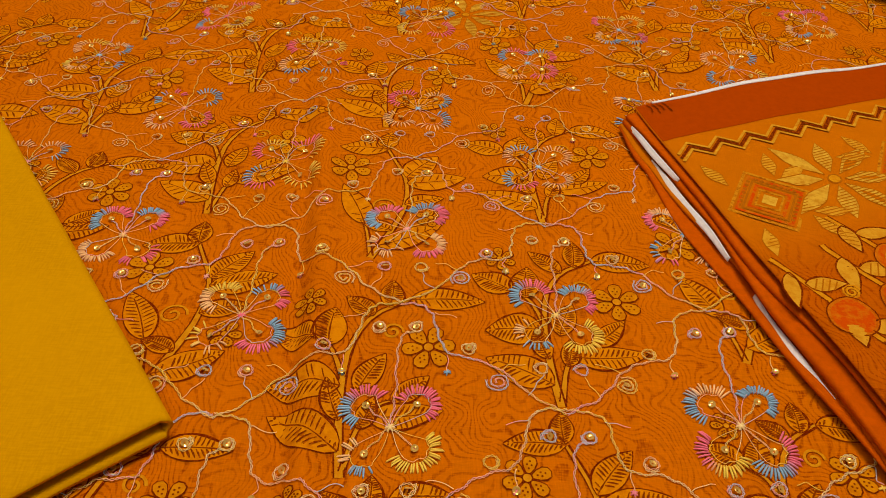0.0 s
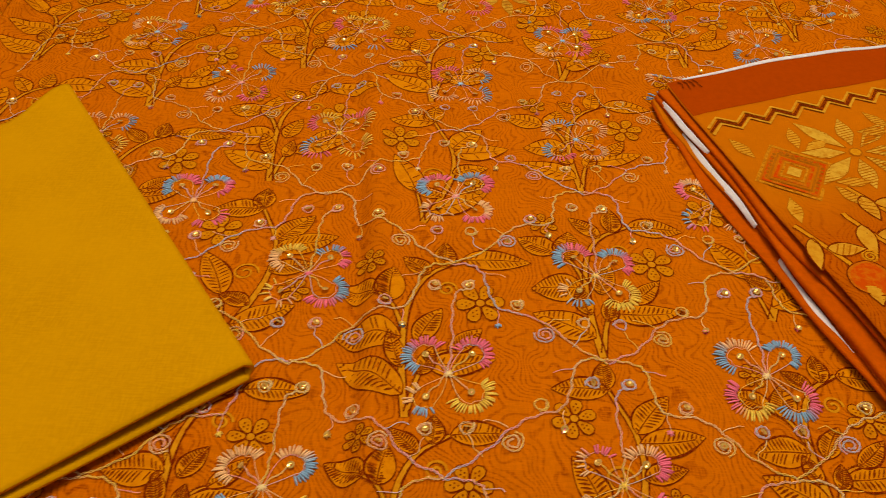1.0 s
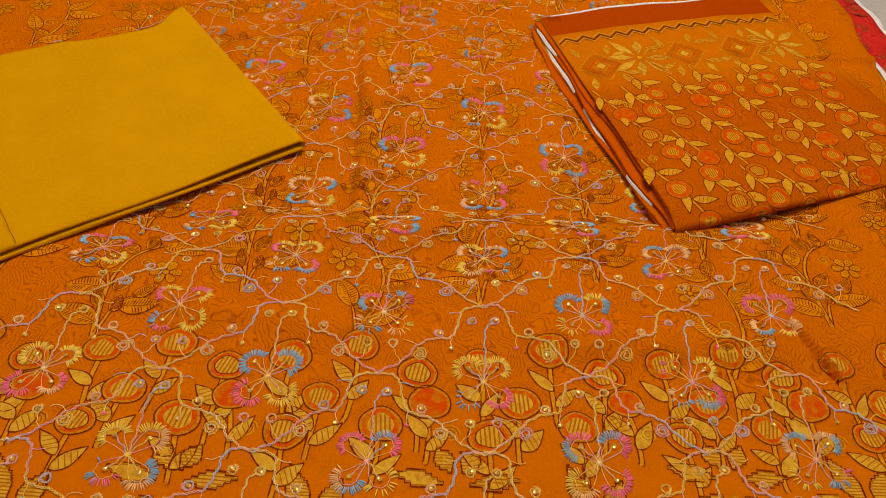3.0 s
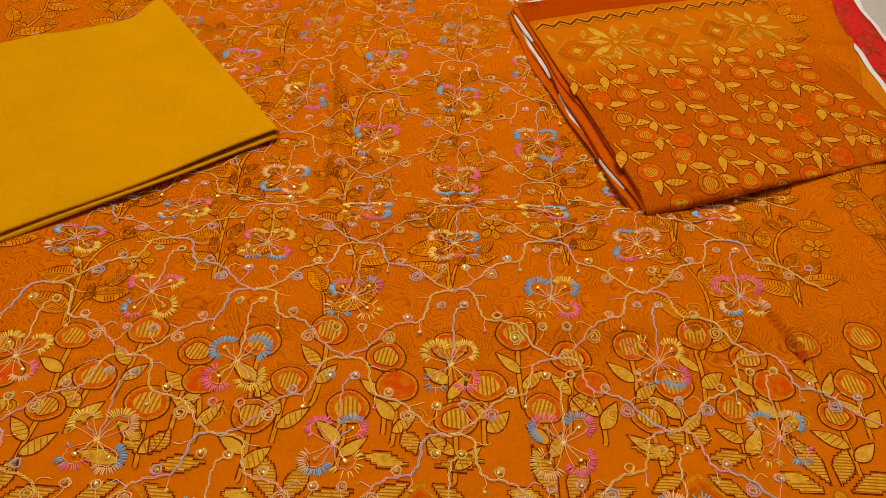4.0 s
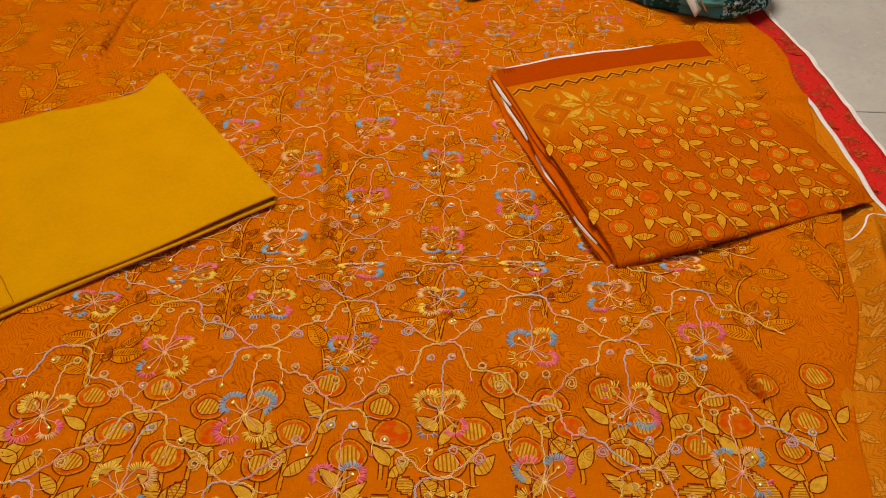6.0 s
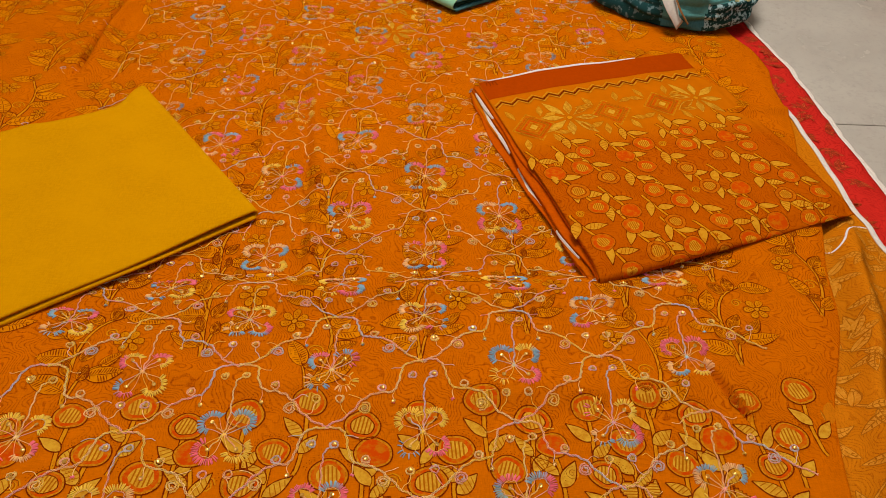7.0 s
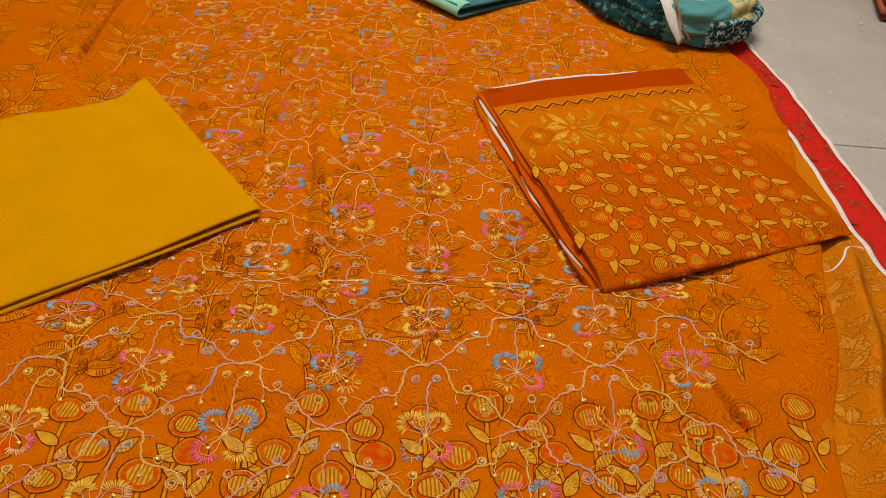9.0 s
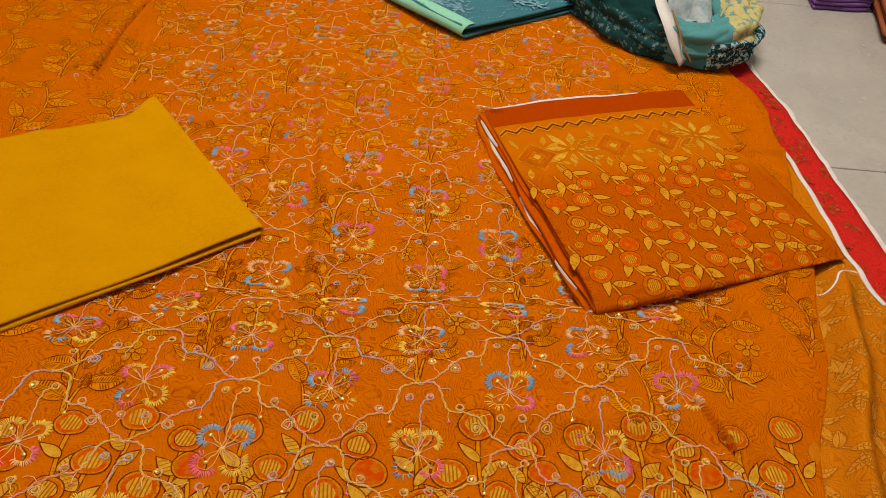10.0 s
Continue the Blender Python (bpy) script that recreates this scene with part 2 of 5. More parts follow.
class Pattern:
    """Collects flat shapes and threads in cloth coordinates (u, v, height over the cloth) and lays them on a cloth."""

    def __init__(self):
        self.v, self.f, self.m, self.c, self.n = [], [], [], [], 0

    def add(self, verts, faces, mat, colour=None):
        verts = np.asarray(verts, float)
        faces = np.asarray(faces, int)
        self.v.append(verts)
        self.f.append(faces + self.n)
        self.m += [mat] * len(faces)
        self.c.append(np.ones((len(verts), 3)) if colour is None else np.broadcast_to(np.asarray(colour, float), (len(verts), 3)))
        self.n += len(verts)

    def strip(self, pts, width, mat, dz, side=0.0):
        """A ribbon along a line; width is a number or one for each point; side shifts it across."""
        p = np.asarray(pts, float)
        w = np.broadcast_to(np.asarray(width, float), (len(p),))
        if mat in (3, 4):
            w = w * (0.6 + 0.7 * np.random.rand(len(p)))
        t = np.gradient(p, axis=0)
        t /= np.linalg.norm(t, axis=1)[:, None] + 1e-12
        nrm = np.c_[-t[:, 1], t[:, 0]]
        off = np.broadcast_to(np.asarray(side, float), (len(p),))[:, None] * nrm
        a, b = p + off + nrm * w[:, None] / 2, p + off - nrm * w[:, None] / 2
        v = np.r_[np.c_[a, np.full(len(p), dz)], np.c_[b, np.full(len(p), dz)]]
        k = len(p)
        i = np.arange(k - 1)
        self.add(v, np.c_[i, i + k, i + k + 1, i + 1], mat)

    def ring(self, cx, cy, rx, ry, turn, r0, r1, mat, dz, seg=20, wob=0.0, seed=0):
        """An elliptic ring between the relative radii r0 and r1."""
        a = np.linspace(0, 2 * np.pi, seg, endpoint=False)
        k = 1 + wob * np.sin(3 * a + seed) + wob * 0.6 * np.sin(5 * a + 2 * seed)
        ca, sa = math.cos(turn), math.sin(turn)
        loops = []
        for r in (r0, r1):
            x, y = rx * r * k * np.cos(a), ry * r * k * np.sin(a)
            loops.append(np.c_[cx + ca * x - sa * y, cy + sa * x + ca * y, np.full(seg, dz)])
        i = np.arange(seg)
        j = (i + 1) % seg
        self.add(np.r_[loops[0], loops[1]], np.c_[i, i + seg, j + seg, j], mat)

    def build(self, name, mats, lay, parent, label="", thread=False, smooth=False):
        v = np.concatenate(self.v)
        xyz = v if lay is None else lay(v)
        faces = [row for blk in self.f for row in blk.tolist()]
        mesh = bpy.data.meshes.new(name)
        mesh.from_pydata(xyz.tolist(), [], faces)
        for one in mats:
            mesh.materials.append(one)
        mesh.polygons.foreach_set("material_index", self.m)
        if thread:
            layer = mesh.color_attributes.new("dye", "FLOAT_COLOR", "POINT")
            layer.data.foreach_set("color", np.c_[np.concatenate(self.c), np.ones(len(v))].astype(np.float32).ravel())
        if smooth:
            mesh.polygons.foreach_set("use_smooth", [True] * len(mesh.polygons))
        mesh.update()
        ob = new(name, mesh)
        if parent is not None:
            ob.parent = parent
        if label:
            tagged(ob, label)
        return ob


def curve(points, n):
    """A smooth line (Catmull-Rom) through some points."""
    p = np.asarray(points, float)
    q = np.r_[[2 * p[0] - p[1]], p, [2 * p[-1] - p[-2]]]
    s = np.linspace(0, len(p) - 1 - 1e-9, n)
    i = s.astype(int)
    t = (s - i)[:, None]
    a, b, c, d = q[i], q[i + 1], q[i + 2], q[i + 3]
    return 0.5 * (2 * b + (c - a) * t + (2 * a - 5 * b + 4 * c - d) * t ** 2 + (3 * b - 3 * c + d - a) * t ** 3)


# ---------------------------------------------------------------- printed motifs
PRINT = [LEAF, STEM, PETAL, BROWN, DOT, RUST, TAN, TAN2, STRIPE]
M_LEAF, M_STEM, M_PETAL, M_BROWN, M_DOT, M_RUST, M_TAN, M_TAN2, M_STRIPE = range(9)


def leaf(P, base, angle, length, width, dz, rng, bend=0.15, heavy=1, veins=9):
    """A printed leaf: fill, a heavy outline on one side and a thin one on the other, midrib and rows of vein dashes."""
    length, width = length * 0.96, width * 1.06
    n = 13
    t = np.linspace(0, 1, n)
    ax, ay = length * t, bend * length * (t ** 2) * heavy
    hw = width / 2 * np.sin(np.pi * t ** 0.8) ** 0.85
    hw[0] = hw[-1] = 0.0002
    ca, sa = math.cos(angle), math.sin(angle)

    def at(x, y):
        return np.c_[base[0] + ca * x - sa * y, base[1] + sa * x + ca * y]
    up, lo = at(ax, ay + hw), at(ax, ay - hw)
    i = np.arange(n - 1)
    mid = at(ax, ay)
    P.add(np.r_[np.c_[up, np.full(n, dz)], np.c_[mid, np.full(n, dz)], np.c_[lo, np.full(n, dz)]], np.r_[np.c_[i, i + n, i + n + 1, i + 1], np.c_[i + n, i + 2 * n, i + 2 * n + 1, i + n + 1]], M_LEAF)
    thick = 0.0008 + 0.0011 * np.sin(np.pi * t)
    first, second = (lo, up) if heavy > 0 else (up, lo)
    P.strip(first, thick, M_BROWN, dz + 0.00016)
    P.strip(second, 0.0009, M_BROWN, dz + 0.00016)
    P.strip(at(ax[:-2], ay[:-2]), 0.0011, M_DOT, dz + 0.0002)
    for k in range(1, veins + 1):
        s = k / (veins + 1.3)
        x0, y0 = length * s, bend * length * s * s * heavy
        h = width / 2 * math.sin(math.pi * s ** 0.8)
        for sg in (1, -1):
            if rng.random() < 0.08:
                continue
            a = np.array([x0, x0 + 0.16 * h, x0 + 0.3 * h])
            b = np.array([y0 + sg * 0.12 * h, y0 + sg * 0.45 * h, y0 + sg * 0.82 * h])
            P.strip(at(a, b), [0.0008, 0.0016, 0.0009], M_DOT, dz + 0.00024)


def blossom(P, c, r, dz, turn, rng):
    """A printed flower of six round petals with an outline, dots and a ringed heart."""
    for k in range(6):
        a = turn + k * math.pi / 3
        ca, sa = math.cos(a), math.sin(a)
        m = 11
        t = np.linspace(0, np.pi * 2, m)
        px, py = r * (0.58 + 0.42 * np.cos(t)), r * 0.36 * np.sin(t) * (0.75 + 0.3 * np.cos(t))
        x, y = c[0] + ca * px - sa * py, c[1] + sa * px + ca * py
        d = dz + 0.00002 * k
        cxm, cym = c[0] + ca * r * 0.55, c[1] + sa * r * 0.55
        v = np.r_[np.c_[x[:-1], y[:-1], np.full(m - 1, d)], [[cxm, cym, d]]]
        i = np.arange(m - 1)
        P.add(v, np.c_[i, (i + 1) % (m - 1), np.full(m - 1, m - 1)], M_PETAL)
        P.strip(np.c_[x, y], 0.0009, M_BROWN, dz + 0.0002 + 0.00002 * k)
        for s, o in ((0.42, 0.0), (0.58, 0.09), (0.58, -0.09), (0.74, 0.0)):
            P.ring(c[0] + r * (ca * s - sa * o), c[1] + r * (sa * s + ca * o), 0.0008, 0.0008, 0, 0.01, 1.0, M_DOT, dz + 0.0004, 6)
    P.ring(c[0], c[1], r, r, 0, 0.001, 0.2, M_STEM, dz + 0.0004, 12)
    P.ring(c[0], c[1], r, r, 0, 0.17, 0.23, M_BROWN, dz + 0.00045, 12)


def stem(P, pts, w0, w1, dz, n=14):
    line = curve(pts, n)
    w = np.linspace(w0, w1, n)
    P.strip(line, w, M_STEM, dz)
    P.strip(line, 0.0016, M_BROWN, dz + 0.0001, side=-w / 2)
    P.strip(line, 0.0011, M_BROWN, dz + 0.0001, side=w / 2)
    fine = curve(pts, n * 3)
    t = np.gradient(fine, axis=0)
    t /= np.linalg.norm(t, axis=1)[:, None] + 1e-12
    for k in range(1, len(fine) - 1, 2):
        h = (w0 + (w1 - w0) * k / len(fine)) * 0.5
        a = fine[k] + np.array((-t[k, 1], t[k, 0])) * h
        P.strip([a, a + np.array((-t[k, 1], t[k, 0])) * 0.0012 + t[k] * 0.0005], 0.0010, M_DOT, dz + 0.00014)


def curl(P, c, r, dz, flip, turns=1.4):
    t = np.linspace(0, 1, 20)
    a = flip * t * turns * 2 * np.pi
    rr = r * (1 - 0.8 * t)
    P.strip(np.c_[c[0] + rr * np.cos(a), c[1] + rr * np.sin(a)], 0.0022, M_STEM, dz)
    P.strip(np.c_[c[0] + rr * np.cos(a), c[1] + rr * np.sin(a)], 0.0006, M_BROWN, dz + 0.0001, side=0.0012)


def sprig(x, y, flip, kind, size, rng, lay, parent):
    """One printed sprig: stem, side twigs, leaves and a flower."""
    P = Pattern()
    z = 0.0005 + rng.random() * 0.0001

    def q(u, v):
        return (x + flip * size * u, y + size * v)

    def lf(u, v, deg, length, width, heavy):
        a = math.radians(deg + rng.uniform(-7, 7))
        if flip < 0:
            a = math.pi - a
        leaf(P, q(u, v), a, size * length * rng.uniform(0.9, 1.1), size * width, z + 0.0002 + rng.random() * 0.00008, rng, 0.15, heavy * flip, 13 if y < 0.45 else 7)
    if kind:
        stem(P, [q(0.002, 0), q(-0.002, 0.03), q(-0.004, 0.068), q(-0.001, 0.1), q(0.012, 0.126), q(0.036, 0.142)], 0.0066, 0.0032, z)
        stem(P, [q(0.003, 0.004), q(0.009, 0.035), q(0.02, 0.052), q(0.034, 0.058)], 0.0045, 0.002, z + 0.00005)
        stem(P, [q(-0.004, 0.072), q(-0.014, 0.094), q(-0.03, 0.104)], 0.0045, 0.0025, z + 0.00005)
        lf(-0.001, 0.018, 146, 0.052, 0.026, 1)
        lf(0.014, 0.044, 4, 0.052, 0.020, 1)
        lf(0.028, 0.056, 36, 0.036, 0.015, 1)
        lf(-0.005, 0.066, 176, 0.046, 0.027, 1)
        lf(-0.026, 0.102, 150, 0.036, 0.022, 1)
        lf(-0.016, 0.096, 92, 0.036, 0.022, -1)
        lf(0.036, 0.142, 4, 0.052, 0.021, -1)
        lf(0.022, 0.134, 78, 0.028, 0.017, 1)
        lf(0.006, 0.062, 74, 0.034, 0.017, -1)
        lf(-0.003, 0.040, 118, 0.030, 0.014, -1)
        lf(0.012, 0.126, 128, 0.030, 0.015, 1)
        lf(0.009, 0.035, 66, 0.026, 0.013, 1)
        curl(P, q(0.026, 0.112), 0.008, z + 0.0001, flip)
        blossom(P, q(-0.034, 0.136), 0.0125 * size, z + 0.0004, rng.random() * 6, rng)
        blossom(P, q(0.051, 0.1), 0.0185 * size, z + 0.0004, rng.random() * 6, rng)
    else:
        stem(P, [q(0, 0), q(0.012, 0.03), q(0.022, 0.066), q(0.021, 0.105), q(0.003, 0.147)], 0.0066, 0.0034, z)
        stem(P, [q(0, 0.002), q(-0.006, 0.035), q(-0.014, 0.062)], 0.004, 0.002, z + 0.00005)
        curl(P, q(0.004, 0.068), 0.0115, z + 0.0001, flip)
        lf(-0.008, 0.042, 108, 0.056, 0.022, 1)
        lf(0.004, 0.014, 26, 0.056, 0.022, 1)
        lf(0.022, 0.1, 4, 0.054, 0.024, 1)
        lf(0.021, 0.108, 64, 0.046, 0.022, -1)
        lf(0.003, 0.147, 170, 0.046, 0.022, 1)
        lf(0.002, 0.148, 96, 0.03, 0.018, -1)
        lf(0.014, 0.034, 150, 0.028, 0.014, 1)
        lf(0.022, 0.07, 30, 0.036, 0.017, -1)
        blossom(P, q(0.044, 0.052), 0.0125 * size, z + 0.0004, rng.random() * 6, rng)
        blossom(P, q(-0.027, 0.118), 0.0185 * size, z + 0.0004, rng.random() * 6, rng)
    return P.build("printed_sprig", PRINT, lay, parent)


def roundel(x, y, r, kind, stem_to, rng, lay, parent, squash=0.92, rusty=False):
    """A round printed flower head on a stem, with two leaves: rim, rust ring and a striped heart."""
    P = Pattern()
    z = 0.0005 + rng.random() * 0.00012
    turn = rng.uniform(-0.3, 0.3)
    d = np.array(stem_to, float) - (x, y)
    length = np.linalg.norm(d)
    d /= length
    nrm = np.array((-d[1], d[0]))
    root = np.array((x, y)) + d * r * 0.8
    bow = rng.uniform(-0.08, 0.08)
    pts = [root, root + d * length * 0.33 + nrm * bow * length * 0.5, root + d * length * 0.7 + nrm * bow * length * 0.4, np.array(stem_to, float)]
    stem(P, pts, 0.0056, 0.005, z)
    ang = math.atan2(d[1], d[0])
    for sg, s in ((1, 0.35), (-1, 0.55)):
        c = root + d * length * s
        lw = rng.uniform(0.014, 0.019)
        n = 11
        t = np.linspace(0, 1, n)
        ll = rng.uniform(0.032, 0.042)
        hw = lw / 2 * np.sin(np.pi * t ** 0.75)
        a = ang + math.pi + sg * rng.uniform(0.6, 1.0)
        ca, sa = math.cos(a), math.sin(a)

        def at(ax, ay):
            return np.c_[c[0] + ca * ax - sa * ay, c[1] + sa * ax + ca * ay]
        up, lo = at(ll * t, hw + 0.1 * ll * t * t), at(ll * t, -hw + 0.1 * ll * t * t)
        i = np.arange(n - 1)
        zz = z + 0.00025 + 0.00003 * sg
        P.add(np.r_[np.c_[up, np.full(n, zz)], np.c_[lo, np.full(n, zz)]], np.c_[i, i + n, i + n + 1, i + 1], M_TAN)
        P.strip(up, 0.0017, M_BROWN, zz + 0.0001)
        P.strip(lo, 0.0014, M_BROWN, zz + 0.0001)
        if rng.random() < 0.5:
            for s2 in (0.25, 0.4, 0.55, 0.7):
                h = lw / 2 * math.sin(math.pi * s2 ** 0.75) * 0.85
                P.strip(at(np.array([ll * s2 - 0.002, ll * s2 + 0.002]), np.array([-h, h])), 0.0012, M_STRIPE, zz + 0.00012)
    seed = rng.random() * 6
    heart = 0.52 if rusty else 0.62
    zz = z + 0.0004
    P.ring(x, y, r, r * squash, turn, 0.82, 1.0, M_TAN2, zz, 26, 0.03, seed)
    P.ring(x, y, r, r * squash, turn, 0.98, 1.04 if rusty else 1.06, M_BROWN, zz + 0.0001, 26, 0.03, seed)
    P.ring(x, y, r, r * squash, turn, 0.5, 0.86, M_TAN2 if rusty and kind == 1 else M_RUST, zz + 0.00005, 26, 0.05, seed)
    if kind == 2:
        P.ring(x, y, r, r * squash, turn, 0.001, 0.6, M_RUST, zz + 0.0001, 20, 0.05, seed)
    else:
        P.ring(x, y, r, r * squash, turn, 0.001, heart, M_TAN, zz + 0.0001, 20, 0.05, seed)
        for k in range(-2, 3):
            o = k * r * 0.336 * heart
            h = math.sqrt(max(0, ((heart - 0.04) * r) ** 2 - o * o)) * 0.95
            ct, st = math.cos(turn), math.sin(turn)
            P.strip([(x + ct * o - st * s * h, y + st * o + ct * s * h) for s in (-1, 0, 1)], 0.0019, M_STRIPE, zz + 0.0002)
        if not rusty:
            for far, gap in ((1.2, 0.17), (1.36, 0.2)):
                for k in range(int(2.9 / gap)):
                    a = 0.2 + k * gap + rng.uniform(-0.03, 0.03)
                    P.ring(x + r * far * math.cos(a), y + r * squash * far * math.sin(a), 0.0007, 0.0007, 0, 0.01, 1.0, M_DOT, z + 0.0003, 5)
        if kind == 1:
            P.ring(x, y, r, r * squash, turn, 0.62, 0.69, M_BROWN, zz + 0.0002, 20, 0.05, seed)
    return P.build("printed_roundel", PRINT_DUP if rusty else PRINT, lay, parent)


def petal(P, c, a, r0, r1, w, z, hatch):
    """A notched diamond petal filled with hatching."""
    ca, sa = math.cos(a), math.sin(a)

    def at(x, y):
        return (c[0] + ca * x - sa * y, c[1] + sa * x + ca * y)
    mid = r0 + (r1 - r0) * 0.5
    loop = [at(r0, 0), at(mid * 0.88, w / 2), at(mid * 1.2, w / 2 * 0.9), at(r1, 0), at(mid * 1.2, -w / 2 * 0.9), at(mid * 0.88, -w / 2)]
    P.add([(*p, z) for p in loop], [[0, 1, 2, 3], [0, 3, 4, 5]], M_TAN)
    big = w > 0.02
    P.strip(loop + [loop[0]], 0.0012 if big else 0.0007, M_BROWN if big else M_STRIPE, z + 0.0001)
    lo, hi = min(p[1] for p in loop), max(p[1] for p in loop)
    gap = 0.0048 if big else 0.0036
    for k in range(1, int((hi - lo) / gap) + 1):
        yy = lo + (k - 0.4) * gap
        cut = []
        for p, q in zip(loop, loop[1:] + loop[:1]):
            if (p[1] - yy) * (q[1] - yy) < 0:
                cut.append(p[0] + (q[0] - p[0]) * (yy - p[1]) / (q[1] - p[1]))
        if len(cut) == 2 and abs(cut[0] - cut[1]) > 0.003:
            P.strip([(min(cut) + 0.0006, yy), (max(cut) - 0.0006, yy)], 0.0015 if big else 0.0011, M_STRIPE, z + 0.00012)


def stair_petal(name, c, a, r0, r1, w, z, lay, parent, row=0.0036):
    """A pointed petal woven in steps: level rows with a stripe between them and a stepped outline."""
    ca, sa = math.cos(a), math.sin(a)
    P = Pattern()
    mid = r0 + (r1 - r0) * 0.52
    flat = [(r0, 0), (mid * 0.85, w / 2), (mid * 1.12, w / 2), (r1, 0), (mid * 1.12, -w / 2), (mid * 0.85, -w / 2)]
    ring = [(c[0] + ca * x - sa * y, c[1] + sa * x + ca * y) for x, y in flat]
    low, high = min(p[1] for p in ring), max(p[1] for p in ring)
    west, east = [], []
    count = max(3, int((high - low) / row))
    g = (high - low) / count
    for k in range(count):
        y = low + (k + 0.5) * g
        cut = [p[0] + (q[0] - p[0]) * (y - p[1]) / (q[1] - p[1]) for p, q in zip(ring, ring[1:] + ring[:1]) if (p[1] - y) * (q[1] - y) < 0]
        if len(cut) < 2:
            continue
        x0, x1 = min(cut), max(cut)
        y0, y1 = y - g / 2, y + g / 2
        P.add([(x0, y0, z), (x1, y0, z), (x1, y1, z), (x0, y1, z)], [[0, 1, 2, 3]], M_TAN)
        P.strip([(x0 + 0.0004, y), ((x0 + x1) / 2, y + 0.0002), (x1 - 0.0004, y)], min(0.0016, g * 0.38), M_STRIPE, z + 0.00008)
        west += [(x0, y0), (x0, y1)]
        east += [(x1, y0), (x1, y1)]
    P.strip(west + east[::-1] + west[:1], 0.0019, M_BROWN, z + 0.00014)
    return P.build(name, PRINT, lay, parent)


def star(x, y, r, turn, rng, lay, parent, wide=0.25, stepped=False):
    """An eight-petalled printed star: a ringed heart with its petals round it."""
    H = Pattern()
    H.ring(x, y, r, r, 0, 0.001, 0.085, M_STEM, 0.0009, 10)
    H.ring(x, y, r, r, 0, 0.075, 0.10, M_STRIPE, 0.001, 10)
    heart = H.build("printed_star", PRINT, lay, parent)
    for k in range(8):
        a, far, z = turn + k * math.pi / 4, r * (1.0 if k % 2 == 0 else 0.8), 0.0006 + 0.00002 * k
        if stepped:
            stair_petal("printed_petal", (x, y), a, r * 0.16, far, r * wide, z, lay, heart)
        else:
            P = Pattern()
            petal(P, (x, y), a, r * 0.14, far, r * wide, z, 9)
            P.build("printed_petal", PRINT, lay, heart)
    return heart


def diamond(x, y, r, turn, rng, lay, parent):
    """Nested printed squares on their corner, ringed by small dots."""
    P = Pattern()
    for k, (s0, s1, mm) in enumerate(((1.0, 0.90, M_TAN2), (0.84, 0.74, M_RUST), (0.68, 0.61, M_STRIPE), (0.54, 0.44, M_RUST), (0.38, 0.31, M_TAN2), (0.2, 0.0, M_TAN))):
        v, z = [], 0.0006 + 0.00003 * k
        for s in (s0, s1):
            for c in range(4):
                a = turn + c * math.pi / 2
                v.append((x + r * s * math.cos(a), y + r * s * math.sin(a), z))
        P.add(v, [[c, (c + 1) % 4, 4 + (c + 1) % 4, 4 + c] for c in range(4)], mm)
    for c in range(4):
        a, b = turn + c * math.pi / 2, turn + (c + 1) * math.pi / 2
        for k in range(1, 8):
            s = k / 8
            px = x + r * 0.76 * (math.cos(a) * (1 - s) + math.cos(b) * s)
            py = y + r * 0.76 * (math.sin(a) * (1 - s) + math.sin(b) * s)
            P.ring(px, py, r * 0.045, r * 0.045, 0, 0.3, 1.0, M_STRIPE, 0.0009, 6)
    return P.build("printed_diamond", PRINT, lay, parent)


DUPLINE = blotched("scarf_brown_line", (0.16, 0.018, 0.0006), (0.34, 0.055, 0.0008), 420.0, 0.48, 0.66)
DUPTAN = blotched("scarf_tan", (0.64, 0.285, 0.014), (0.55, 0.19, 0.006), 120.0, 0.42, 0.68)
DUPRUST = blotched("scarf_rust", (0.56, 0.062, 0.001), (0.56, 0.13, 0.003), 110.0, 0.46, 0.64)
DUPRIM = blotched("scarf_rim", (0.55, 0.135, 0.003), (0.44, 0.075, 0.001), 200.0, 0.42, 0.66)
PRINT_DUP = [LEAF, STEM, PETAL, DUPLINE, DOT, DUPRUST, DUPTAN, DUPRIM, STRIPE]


# ---------------------------------------------------------------- room
FLOOR = -0.024


